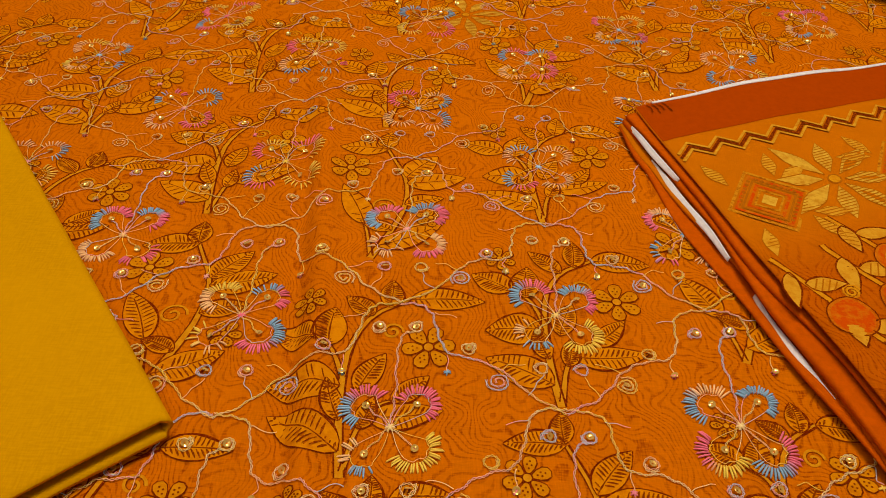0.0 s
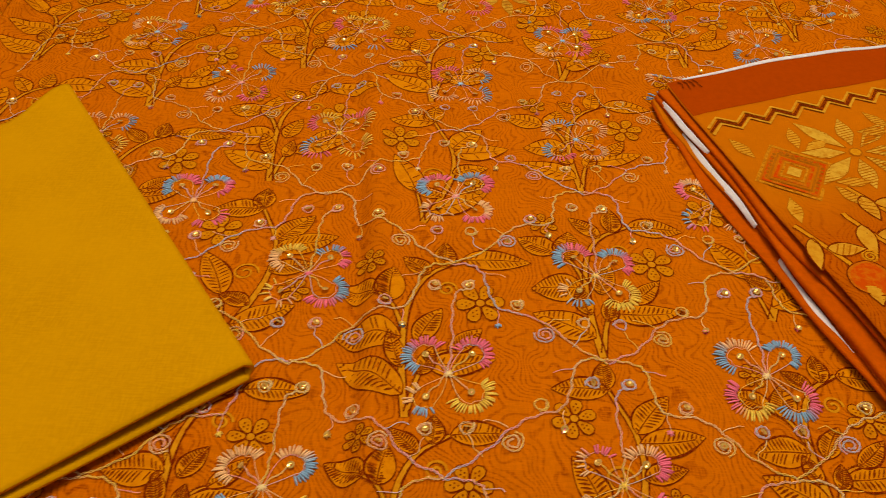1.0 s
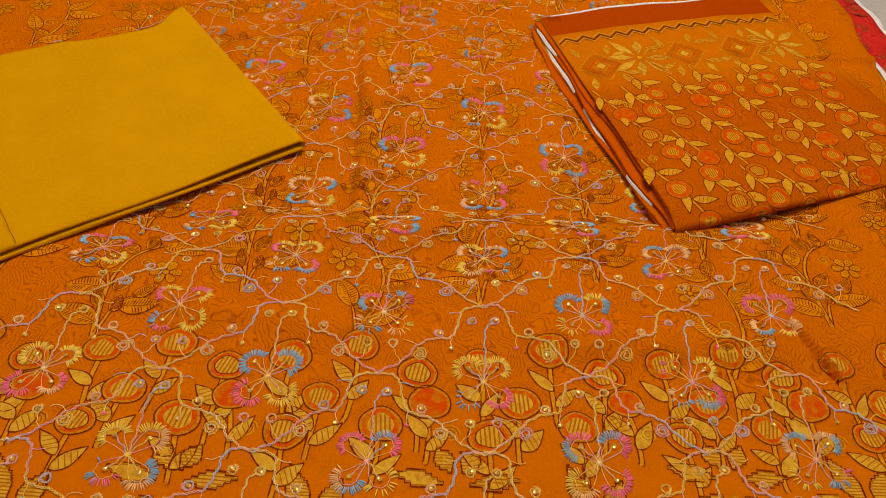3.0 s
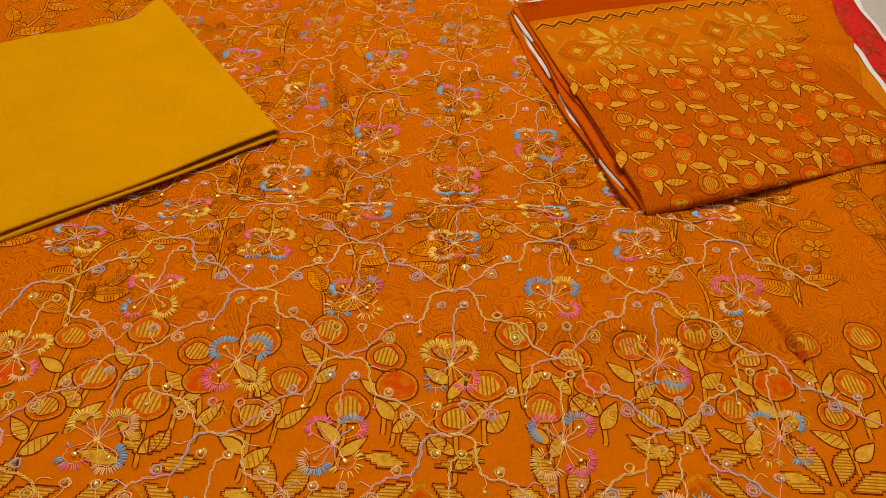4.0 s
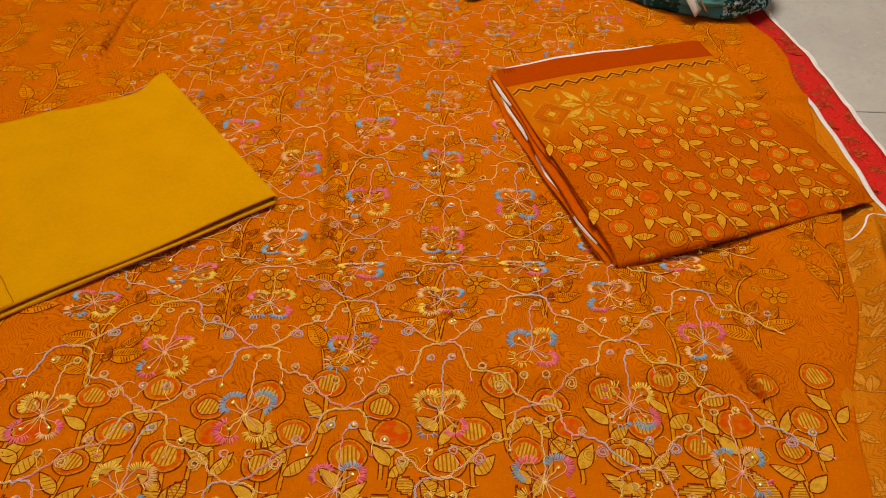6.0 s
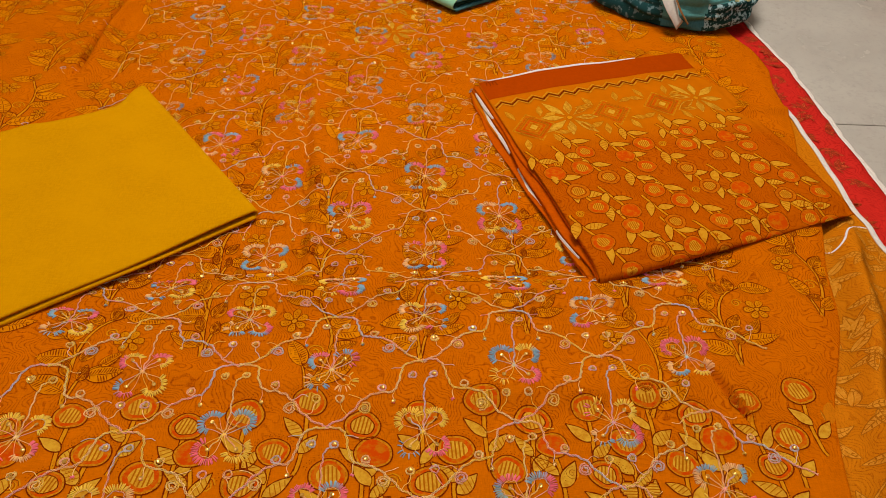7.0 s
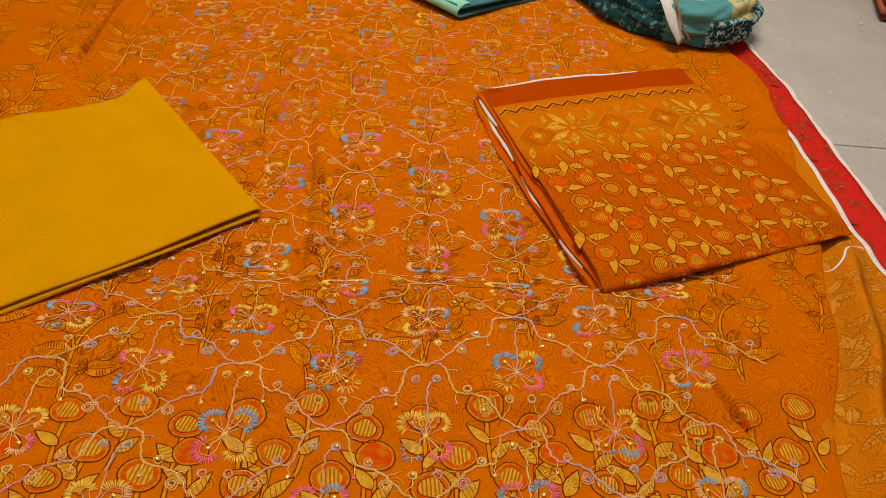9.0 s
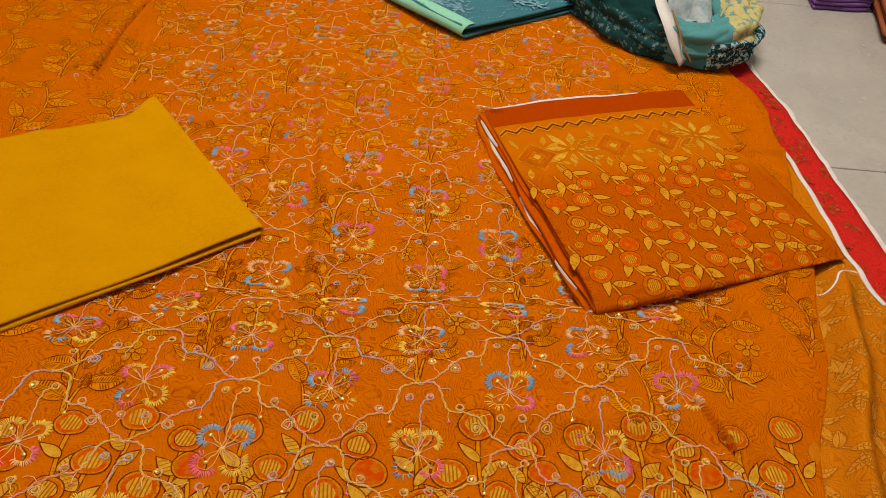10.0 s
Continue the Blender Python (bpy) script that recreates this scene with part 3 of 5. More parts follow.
def room():
    bed = box("floor", -2.6, 3.4, -2.4, 3.6, FLOOR - 0.06, FLOOR - 0.004, GROUT)
    tagged(bed, "beige ceramic tile floor with dark thin joints", kind="structure")
    mesh = None
    for i in range(-5, 6):
        for j in range(-5, 6):
            x0, y0 = 0.46 + 0.8 * i, -0.143 + 0.8 * j
            if x0 > 3.4 or x0 + 0.8 < -2.6 or y0 > 3.6 or y0 + 0.8 < -2.4:
                continue
            if mesh is None:
                bm = bmesh.new()
                bmesh.ops.create_cube(bm, size=1, matrix=Matrix.Diagonal((0.797, 0.797, 0.012, 1)))
                bmesh.ops.bevel(bm, geom=[e for e in bm.edges if all(v.co.z > 0 for v in e.verts)], offset=0.0012, segments=1, affect="EDGES")
                mesh = bpy.data.meshes.new("tile")
                bm.to_mesh(mesh)
                bm.free()
                mesh.materials.append(TILE)
            t = new("tile", mesh)
            t.parent = bed
            t.location = (x0 + 0.4, y0 + 0.4, FLOOR - 0.006)
    for name, a in (("wall_north", (-2.6, 3.4, 3.6, 3.72)), ("wall_south", (-2.6, 3.4, -2.52, -2.4)), ("wall_west", (-2.72, -2.6, -2.52, 3.72)), ("wall_east", (3.4, 3.52, -2.52, 3.72))):
        w = box(name, a[0], a[1], a[2], a[3], FLOOR - 0.06, 2.75, PLASTER)
        tagged(w, "plain off-white plastered wall", kind="structure")
    tagged(box("ceiling", -2.72, 3.52, -2.52, 3.72, 2.75, 2.85, PLASTER), "plain off-white plastered ceiling", kind="structure")
    for x, y in ((0.22, 1.0), (-0.9, -0.7)):
        lamp = tagged(new("ceiling_light"), "white rectangular ceiling light, switched on", "ceiling light", "ceiling lights")
        lamp.location = (x, y, 2.75)
        box("housing", -0.62, 0.62, -0.17, 0.17, -0.05, -0.002, METALW, lamp, 0.004)
        box("diffuser", -0.585, 0.585, -0.15, 0.15, -0.062, -0.051, LAMP, lamp, 0.003)


# ---------------------------------------------------------------- cloths on the floor
def cloth_z(x, y):
    """Height of the spread cloth: slack, soft ridges and a few sharp creases."""
    z = 0.0030 * np.sin(9.1 * x + 3.3 * y + 0.7) + 0.0018 * np.sin(-5.2 * x + 12.7 * y + 1.9) + 0.0018 * np.sin(21 * x + 9 * y) + 0.0014 * np.sin(14 * x - 26 * y + 2)
    z = z + 0.0006 * np.sin(47 * x + 13 * y + 3 * np.sin(11 * y)) + 0.0005 * np.sin(-29 * x + 51 * y + 2 * np.sin(9 * x))

    def ridge(x0, y0, x1, y1, height, wide, bow=0.0):
        dx, dy = x1 - x0, y1 - y0
        ln = math.hypot(dx, dy)
        s = ((x - x0) * dx + (y - y0) * dy) / ln
        o = (-(x - x0) * dy + (y - y0) * dx) / ln - bow * np.sin(np.pi * np.clip(s / ln, 0, 1))
        ends = smoothstep(-0.25 * ln, 0.2 * ln, s) * (1 - smoothstep(0.8 * ln, 1.25 * ln, s))
        return height * np.exp(-(o / wide) ** 2) * ends
    z = z + ridge(-0.165, 0.10, -0.215, 0.70, 0.007, 0.013, -0.010)
    z = z - ridge(-0.184, 0.12, -0.232, 0.68, 0.0045, 0.008, -0.010)
    z = z + ridge(-0.3, 0.115, 0.35, 0.15, 0.010, 0.026)
    z = z - ridge(-0.3, 0.165, 0.35, 0.2, 0.005, 0.022)
    z = z + ridge(0.392, 0.012, 0.428, -0.072, 0.005, 0.018)
    z = z - ridge(0.381, 0.004, 0.414, -0.074, 0.015, 0.0036)
    z = z + ridge(0.05, -0.048, 0.34, -0.026, 0.0085, 0.026)
    z = z - ridge(0.05, -0.086, 0.34, -0.064, 0.003, 0.022)
    z = z + ridge(-0.42, -0.015, -0.10, -0.055, 0.008, 0.022)
    z = z + ridge(-0.645, 0.74, -0.632, 1.08, 0.020, 0.016, 0.006)
    z = z - ridge(-0.670, 0.74, -0.653, 1.08, 0.028, 0.006, 0.006)
    z = z + ridge(-0.05, 0.74, 0.2, 0.70, 0.008, 0.014)
    z = z + ridge(0.5, 0.62, 0.72, 0.66, 0.009, 0.014)
    return z


def lay_kurta(v):
    x = np.minimum(v[:, 0], kurta_right(v[:, 1]) - 0.004)
    d = kurta_right(v[:, 1]) - x
    return np.c_[x, v[:, 1], cloth_z(x, v[:, 1]) - 0.004 * np.exp(-(d / 0.016) ** 2) + 0.65 * v[:, 2]]


def kurta_right(y):
    """Where the spread cloth ends, by y."""
    return np.interp(y, [-0.6, -0.15, 0.0, 0.1, 0.25, 0.45, 0.64, 0.82, 0.92, 1.0, 1.3, 1.8], [0.40, 0.511, 0.558, 0.594, 0.632, 0.672, 0.698, 0.720, 0.708, 0.69, 0.66, 0.64]) + 0.004 * np.sin(23 * y)


def grid_mesh(name, X, Y, Z, mats, parent=None, smooth=True):
    r, c = X.shape
    i = np.arange(r * c).reshape(r, c)
    f = np.c_[i[:-1, :-1].ravel(), i[:-1, 1:].ravel(), i[1:, 1:].ravel(), i[1:, :-1].ravel()]
    if (X[0, 1] - X[0, 0]) * (Y[1, 0] - Y[0, 0]) - (Y[0, 1] - Y[0, 0]) * (X[1, 0] - X[0, 0]) < 0:
        f = f[:, ::-1]
    mesh = bpy.data.meshes.new(name)
    mesh.from_pydata(np.c_[X.ravel(), Y.ravel(), Z.ravel()].tolist(), [], f.tolist())
    for m in mats:
        mesh.materials.append(m)
    if smooth:
        mesh.polygons.foreach_set("use_smooth", [True] * len(mesh.polygons))
    mesh.update()
    ob = new(name, mesh)
    if parent is not None:
        ob.parent = parent
    return ob


def solid(ob, thick):
    m = ob.modifiers.new("solid", "SOLIDIFY")
    m.thickness, m.offset = thick, -1.0
    return ob


def spread_cloth():
    ys = np.r_[np.linspace(-0.6, -0.3, 50)[:-1], np.linspace(-0.3, 0.72, 350)[:-1], np.linspace(0.72, 1.75, 150)]
    s = np.linspace(0, 1, 430)
    R = kurta_right(ys)[:, None]
    west, east = -0.72, R
    X = np.concatenate([np.broadcast_to(np.linspace(-1.45, west, 60)[None, :-1], (len(ys), 59)), west + (east - west) * s[None, :]], axis=1)
    Y = np.broadcast_to(ys[:, None], X.shape)
    edge = (R - X)
    Z = cloth_z(X, Y) - 0.004 * np.exp(-(edge / 0.016) ** 2)
    ob = grid_mesh("kurta_cloth", X, Y, Z, [KURTA])
    solid(ob, 0.0008)
    return tagged(ob, "orange printed cotton dress cloth with multicolour floral embroidery, spread out", "dress cloth")


def under_cloths():
    # red cloth on the tiles with its white selvage
    ys = np.linspace(-0.9, 1.9, 170)
    s = np.linspace(0, 1, 60)
    right = np.interp(ys, [-0.9, 0.2, 0.41, 0.55, 0.64, 0.72, 0.885, 1.047, 1.9], [0.96, 0.835, 0.813, 0.804, 0.794, 0.792, 0.778, 0.748, 0.62]) + 0.0008 * np.sin(60 * ys)
    X = -0.2 + (right[:, None] + 0.2) * s[None, :]
    Y = np.broadcast_to(ys[:, None], X.shape)
    wr = 0.0024 * np.sin(52 * X + 47 * Y + 2 * np.sin(9 * Y)) + 0.0016 * np.sin(95 * Y + 60 * X) + 0.0012 * np.sin(70 * Y - 20 * X) + 0.004 * np.exp(-((Y - 0.655 - 0.1 * (X - 0.78)) / 0.012) ** 2) * smoothstep(0.7, 0.78, X)
    Z = FLOOR + 0.0036 + np.maximum(wr, 0) * smoothstep(-0.01, 0.05, right[:, None] - X + 0.02)
    red = solid(grid_mesh("red_cloth", X, Y, Z, [RED]), 0.0008)
    tagged(red, "red printed cotton cloth with a white selvage, laid on the tiles", "cloth")
    n = len(ys)
    E = np.linspace(0, 0.011, 5)
    XS = right[:, None] - 0.002 + E[None, :] * (1 + 0.16 * np.sin(31 * ys) + 0.12 * np.sin(143 * ys) + 0.1 * np.sin(311 * ys))[:, None]
    ZS = np.broadcast_to(Z[:, -1][:, None], XS.shape) + 0.001 - 0.0012 * (E / 0.011)[None, :] ** 2
    sel = solid(grid_mesh("selvage", XS, np.broadcast_to(ys[:, None], XS.shape), ZS, [WHITE], red), 0.0008)
    tagged(sel, "white frayed selvage")
    rng = random.Random(5)
    P = Pattern()
    for k in range(58):
        x, y = rng.uniform(0.70, 0.785), 0.0235 * k - 0.1
        a = rng.random() * 6.3
        for j in range(5):
            leaf(P, (x, y), a + j * 0.55, rng.uniform(0.022, 0.034), 0.0075, 0.0005 + 0.00003 * j, rng, 0.2, 1, 4)

    right_red, Z_red = right, Z

    def lay_red(v):
        kx = np.clip(np.searchsorted(ys, v[:, 1]), 0, len(ys) - 1)
        f = np.clip((v[:, 0] + 0.2) / (right[kx] + 0.2), 0, 1) * (len(s) - 1)
        i0 = np.clip(f.astype(int), 0, len(s) - 2)
        return np.c_[np.minimum(v[:, 0], right_red[kx] - 0.004), v[:, 1], Z_red[kx, i0] + (Z_red[kx, i0 + 1] - Z_red[kx, i0]) * (f - i0) + 0.0006 + v[:, 2] * 0.4]
    OLIVE = dye_print("dark_red_print", (0.30, 0.035, 0.012), 0.3)
    CORAL = blotched("coral_print", (0.66, 0.10, 0.03), (0.58, 0.030, 0.016), 90.0, 0.42, 0.6)
    P.build("printed_leaves", [CORAL, STEM, PETAL, OLIVE, OLIVE, RUST, TAN, TAN2, STRIPE], lay_red, red)

    # gold reverse side of another cloth layer, folded out from beneath the spread cloth
    ys = np.linspace(-0.7, 0.70, 190)
    s = np.linspace(0, 1, 70)
    left = kurta_right(ys) - 0.07
    right = np.interp(ys, [-0.7, -0.2, 0.1, 0.25, 0.3, 0.36, 0.5, 0.64, 0.7], [0.86, 0.84, 0.79, 0.745, 0.732, 0.728, 0.729, 0.722, 0.716])
    X = left[:, None] + (right - left)[:, None] * s[None, :]
    Y = np.broadcast_to(ys[:, None], X.shape)
    d = X - kurta_right(ys)[:, None]
    roll = 0.035 * np.exp(-((d - 0.044 - 0.02 * smoothstep(0.1, -0.4, Y)) / 0.022) ** 2) * smoothstep(0.36, 0.2, Y)
    bump = 0.006 * np.exp(-((Y - 0.285 - 0.5 * (X - 0.68)) / 0.028) ** 2) * smoothstep(0.6, 0.66, X)
    Z = FLOOR + 0.0125 + roll + bump + 0.002 * np.sin(30 * X + 14 * Y) + 0.0012 * np.sin(60 * Y + 9 * X)
    Z = Z - 0.0035 * np.exp(-((d - 0.006) / 0.012) ** 2)
    gold = solid(grid_mesh("lining_cloth", X, Y, Z, [GOLDREV]), 0.0008)
    tagged(gold, "pale gold wrong side of printed cloth, rumpled beside the dress cloth", "cloth")
    kk = ys > 0.24
    E = np.linspace(-0.007, 0.003, 4)
    XS = right[kk][:, None] + E[None, :]
    ZS = np.broadcast_to(Z[kk][:, -1][:, None], XS.shape) + 0.0012
    tagged(solid(grid_mesh("selvage", XS, np.broadcast_to(ys[kk][:, None], XS.shape), ZS, [WHITE], gold), 0.0006), "white selvage")
    # wavy white edge that shows in the rumple
    P = Pattern()
    ln = curve([(0.628, 0.262), (0.645, 0.253), (0.665, 0.268), (0.69, 0.305), (0.72, 0.312), (0.748, 0.30)], 30)
    P.strip(ln, 0.003, 0, 0.0012)

    def lay_gold(v):
        g = np.clip((v[:, 1] - ys[0]) / (ys[1] - ys[0]), 0, len(ys) - 1.001)
        j0 = g.astype(int)
        lf_, rt_ = np.interp(v[:, 1], ys, left), np.interp(v[:, 1], ys, right)
        f = np.clip((v[:, 0] - lf_) / (rt_ - lf_), 0, 1) * (len(s) - 1)
        i0 = np.clip(f.astype(int), 0, len(s) - 2)
        za = Z[j0, i0] + (Z[j0, i0 + 1] - Z[j0, i0]) * (f - i0)
        zb = Z[j0 + 1, i0] + (Z[j0 + 1, i0 + 1] - Z[j0 + 1, i0]) * (f - i0)
        z = za + (zb - za) * (g - j0)
        return np.c_[np.clip(v[:, 0], lf_, rt_ - 0.008), v[:, 1], z + 0.0003 + 0.25 * v[:, 2]]
    P.build("edge_thread", [WHITE], lay_gold, gold)
    for k in range(44):
        P = Pattern()
        y = -0.5 + 0.019 * k
        x = float(kurta_right(y)) + 0.015 + 0.038 * (k * 3 % 5)
        a = rng.random() * 6.3
        stem(P, [(x, y), (x + 0.02 * math.cos(a), y + 0.03), (x + 0.04 * math.cos(a), y + 0.05)], 0.003, 0.002, 0.0008)
        for j in range(5):
            leaf(P, (x + 0.008 * j * math.cos(a), y + 0.01 * j), a + j * 1.3, 0.036, 0.0125, 0.0010 + 0.00004 * j, rng, 0.2, 1, 5)
        P.build("printed_sprig", [PALE, PALE, PALE, GOLDLINE, GOLDLINE, RUST, TAN, TAN2, STRIPE], lay_gold, gold)


room()
under_cloths()
kurta = spread_cloth()


# ---------------------------------------------------------------- print on the spread cloth
def slope(x):
    """The print and the embroidery run slightly uphill to the east."""
    return 0.05 * x + 0.06 * np.maximum(x - 0.1, 0)


def gather(v):
    """The cloth is drawn together across one band."""
    return v - 0.085 * smoothstep(0.03, 0.33, np.asarray(v, float))


def kurta_print():
    rng = random.Random(11)
    shift = {-3: 0.138, -2: -0.18, -1: 0.149, 0: 0.003, 1: -0.155, 2: 0.095, 3: 0.168, 4: 0.05, 5: 0.1}
    for k in range(-8, 6):
        for n in range(-2, 9):
            x, v = 0.145 * k - 0.005 + rng.uniform(-0.004, 0.004), shift.get(k, 0.02) + 0.198 * n
            y = float(gather(v)) + float(slope(x))
            if y < -0.10 or y > 1.5 or x > float(kurta_right(y + 0.07)) - 0.018 or x < -1.15:
                continue
            size = 0.9 if 0.02 < y < 0.2 else 1.07
            sprig(x, y, 1, (k + n) % 3 != 1, size, rng, lay_kurta, kurta)
    unit = ((-0.003, -0.082, 0), (0.072, -0.066, 0), (0.135, -0.098, 1), (0.037, -0.135, 0), (0.153, -0.136, 2), (0.1, -0.166, 0), (0.005, -0.178, 1))
    for k in range(-4, 3):
        for j, (u, v, kind) in enumerate(unit):
            x = u + 0.2105 * k
            y = v + float(slope(x)) * 0.8
            if x > float(kurta_right(y)) - 0.03 or x < -0.8:
                continue
            roundel(x + rng.uniform(-0.003, 0.003), y, 0.0215 * rng.uniform(0.92, 1.1), kind, (x + rng.uniform(-0.012, 0.012), y - (0.10 if v > -0.12 else 0.075)), rng, lay_kurta, kurta, 0.9)
        P = Pattern()
        curl(P, (0.175 + 0.2105 * k, -0.165 + 0.05 * 0.2105 * k), 0.011, 0.0006, 1, 2.2)
        P.build("printed_curl", PRINT, lay_kurta, kurta)
    for k in range(-2, 3):
        x = -0.165 + 0.281 * k
        y = -0.287 + float(slope(x)) * 1.1
        if x < float(kurta_right(y)) - 0.05:
            star(x, y, 0.08, math.pi / 8, rng, lay_kurta, kurta, 0.28, True)
        x, y = -0.027 + 0.281 * k, -0.246 + float(slope(-0.027 + 0.281 * k)) * 1.1
        if x > float(kurta_right(y)) - 0.06:
            continue
        diamond(x, y - 0.066, 0.062, 0.0, rng, lay_kurta, kurta)
        for n, (deg, far, w, up) in enumerate(((10, 0.066, 0.018, 0.010), (170, 0.066, 0.018, 0.010), (62, 0.046, 0.020, 0.014), (118, 0.046, 0.020, 0.014), (-32, 0.060, 0.018, 0.0), (212, 0.060, 0.018, 0.0))):
            stair_petal("printed_petal", (x, y + up), math.radians(deg), 0.012, far, w, 0.0007 + 0.00003 * n, lay_kurta, kurta)
    # neck panel print
    star(-0.07, 0.905, 0.055, 0.2, rng, lay_kurta, kurta)
    star(-0.07, 1.03, 0.06, 0.5, rng, lay_kurta, kurta)


# ---------------------------------------------------------------- embroidery
PINK, BLUE, PEACH, GOLD, CREAM = (0.95, 0.17, 0.24), (0.28, 0.45, 0.58), (1.0, 0.53, 0.20), (1.0, 0.62, 0.06), (1.0, 0.70, 0.28)
LILAC, ROSE, CORAL_DYE = (0.78, 0.54, 0.50), (1.0, 0.40, 0.34), (1.0, 0.48, 0.24)
CORD_DYES = np.array([PEACH, GOLD, CREAM, PEACH, CORAL_DYE, ROSE, LILAC, (0.58, 0.60, 0.60), ROSE, PEACH, GOLD, (1.0, 0.58, 0.10), CREAM])
LOBE_DYES = np.array([PINK, ROSE, PEACH, GOLD, CREAM, (1.0, 0.60, 0.06), BLUE, (0.42, 0.62, 0.80)])
LOBE = {"P": np.array(PINK), "B": np.array(BLUE), "O": np.array(PEACH), "Y": np.array(GOLD)}
# the four lobes of each flower (upper two, then lower two), by column and row; each runs from one dye to another
FLOWERS = {
    (-1, 0): "PBBPBOOY", (1, 0): "BBYBYYPP", (-2, 0): "BBBBPPYY", (0, 0): "YYYYBBPP", (2, 0): "YPYYBOBP", (-1, -1): "PPBPBOYY", (1, -1): "PBBPOYPP", (3, -1): "BOOBYYBP",
    (0, 1): "YOOBOYPB", (3, 0): "PPPPBOYO", (-3, 0): "YPPYPBYY", (-4, 0): "YYYYPPOP", (-3, -1): "YYYOPBOB", (0, 3): "PBBPBOYY", (-1, 2): "PBPPBOYY", (-1, 3): "PBBPOOPO",
    (-3, 3): "PBBPOOPP", (0, 4): "BOOOPBOO", (1, 2): "OBBBYPBP", (-1, 4): "PPOBOOOB", (-3, 4): "PBBBOOPP", (-2, 3): "YOBPOYPB", (-2, 2): "OOOBBBOY", (1, 3): "OPOOPBOY", (0, 2): "POOPBOBP",
    (1, 1): "OYBBYYPB", (-1, 1): "OYOBYYPB"}


def dye(table, s):
    s = np.asarray(s) % 1.0 * len(table)
    i = s.astype(int) % len(table)
    t = smoothstep(0.32, 0.68, s - s.astype(int))[..., None]
    return table[i] * (1 - t) + table[(i + 1) % len(table)] * t


def lay_stitch(v):
    """Embroidery places to the cloth."""
    x = v[:, 0]
    y = gather(v[:, 1]) + slope(x)
    return np.c_[x, y, cloth_z(x, y) + 0.0009 + v[:, 2]]


def tube(P, p, r, colour, sides=3):
    """A thread of that radius along laid points p (n x 3)."""
    t = np.gradient(p, axis=0)
    t /= np.linalg.norm(t, axis=1)[:, None] + 1e-12
    side = np.c_[-t[:, 1], t[:, 0], np.zeros(len(p))]
    side /= np.linalg.norm(side, axis=1)[:, None] + 1e-12
    up = np.cross(t, side)
    rings = []
    rr = np.broadcast_to(np.asarray(r, float), (len(p),))[:, None]
    for k in range(sides):
        a = 2 * math.pi * k / sides + 0.5
        rings.append(p + rr * (math.cos(a) * side + math.sin(a) * up))
    n = len(p)
    i = np.arange(n - 1)
    faces = np.concatenate([np.c_[k * n + i, k * n + i + 1, ((k + 1) % sides) * n + i + 1, ((k + 1) % sides) * n + i] for k in range(sides)])
    P.add(np.concatenate(rings), faces, 0, np.tile(np.broadcast_to(colour, (n, 3)), (sides, 1)))


def cord(P, pts, step, phase, table=CORD_DYES, wide=1.0, strands=2, wobble=0.0008):
    """A couched cord of twisted strands along a line of cloth places."""
    if pts[0][1] > 0.15:
        wide *= 0.76 if pts[0][1] < 0.6 else 0.6  # the finer thread higher up the cloth
    rough = curve(pts, 60)
    length = np.sum(np.linalg.norm(np.diff(rough, axis=0), axis=1))
    n = max(8, int(length / step))
    ln = curve(pts, n)
    s = np.linspace(0, length, n)
    ln = ln + wobble * np.c_[np.sin(s * 420 + phase * 9), np.cos(s * 390 + phase * 5)]
    p = lay_stitch(np.c_[ln, np.full(n, 0.0004)])
    t = np.gradient(p, axis=0)
    t /= np.linalg.norm(t, axis=1)[:, None] + 1e-12
    side = np.c_[-t[:, 1], t[:, 0], np.zeros(n)]
    for k in range(strands):
        a = s * 2 * math.pi / 0.0066 + 2 * math.pi * k / strands
        off = side * (0.0012 * wide * np.cos(a))[:, None]
        off[:, 2] += 0.0003 * wide * np.sin(a)
        tube(P, p + (off if strands > 1 else 0), 0.00055 * wide, dye(table, phase + s / 0.42 + 0.06 * k) * (1.0 - 0.20 * k), 5 if step < 0.002 else 3)


def stitch(P, a, b, w, colour):
    """One satin stitch between two cloth places: a fat thread that dips in at its ends."""
    ln = np.array([a, a + (b - a) * 0.12, a + (b - a) * 0.5, a + (b - a) * 0.88, b])
    z = np.array([-0.0006, 0.0002, 0.0005, 0.0002, -0.0006])
    p = lay_stitch(np.c_[ln, z])
    tube(P, p, np.array([0.25, 0.9, 1.0, 0.9, 0.25]) * w, colour, 4)


SEQUINS = []


def loop(P, c, r, phase, step, flip=1, table=CORD_DYES, turns=1.35, shrink=0.3):
    t = np.linspace(0, 1, 17)
    a = flip * (t * turns * 2 * np.pi + phase * 6)
    rr = r * (1 - shrink * t)
    cord(P, np.c_[c[0] + rr * np.cos(a), c[1] + rr * np.sin(a)], step, phase, table, 0.72, 2, 0.0005)


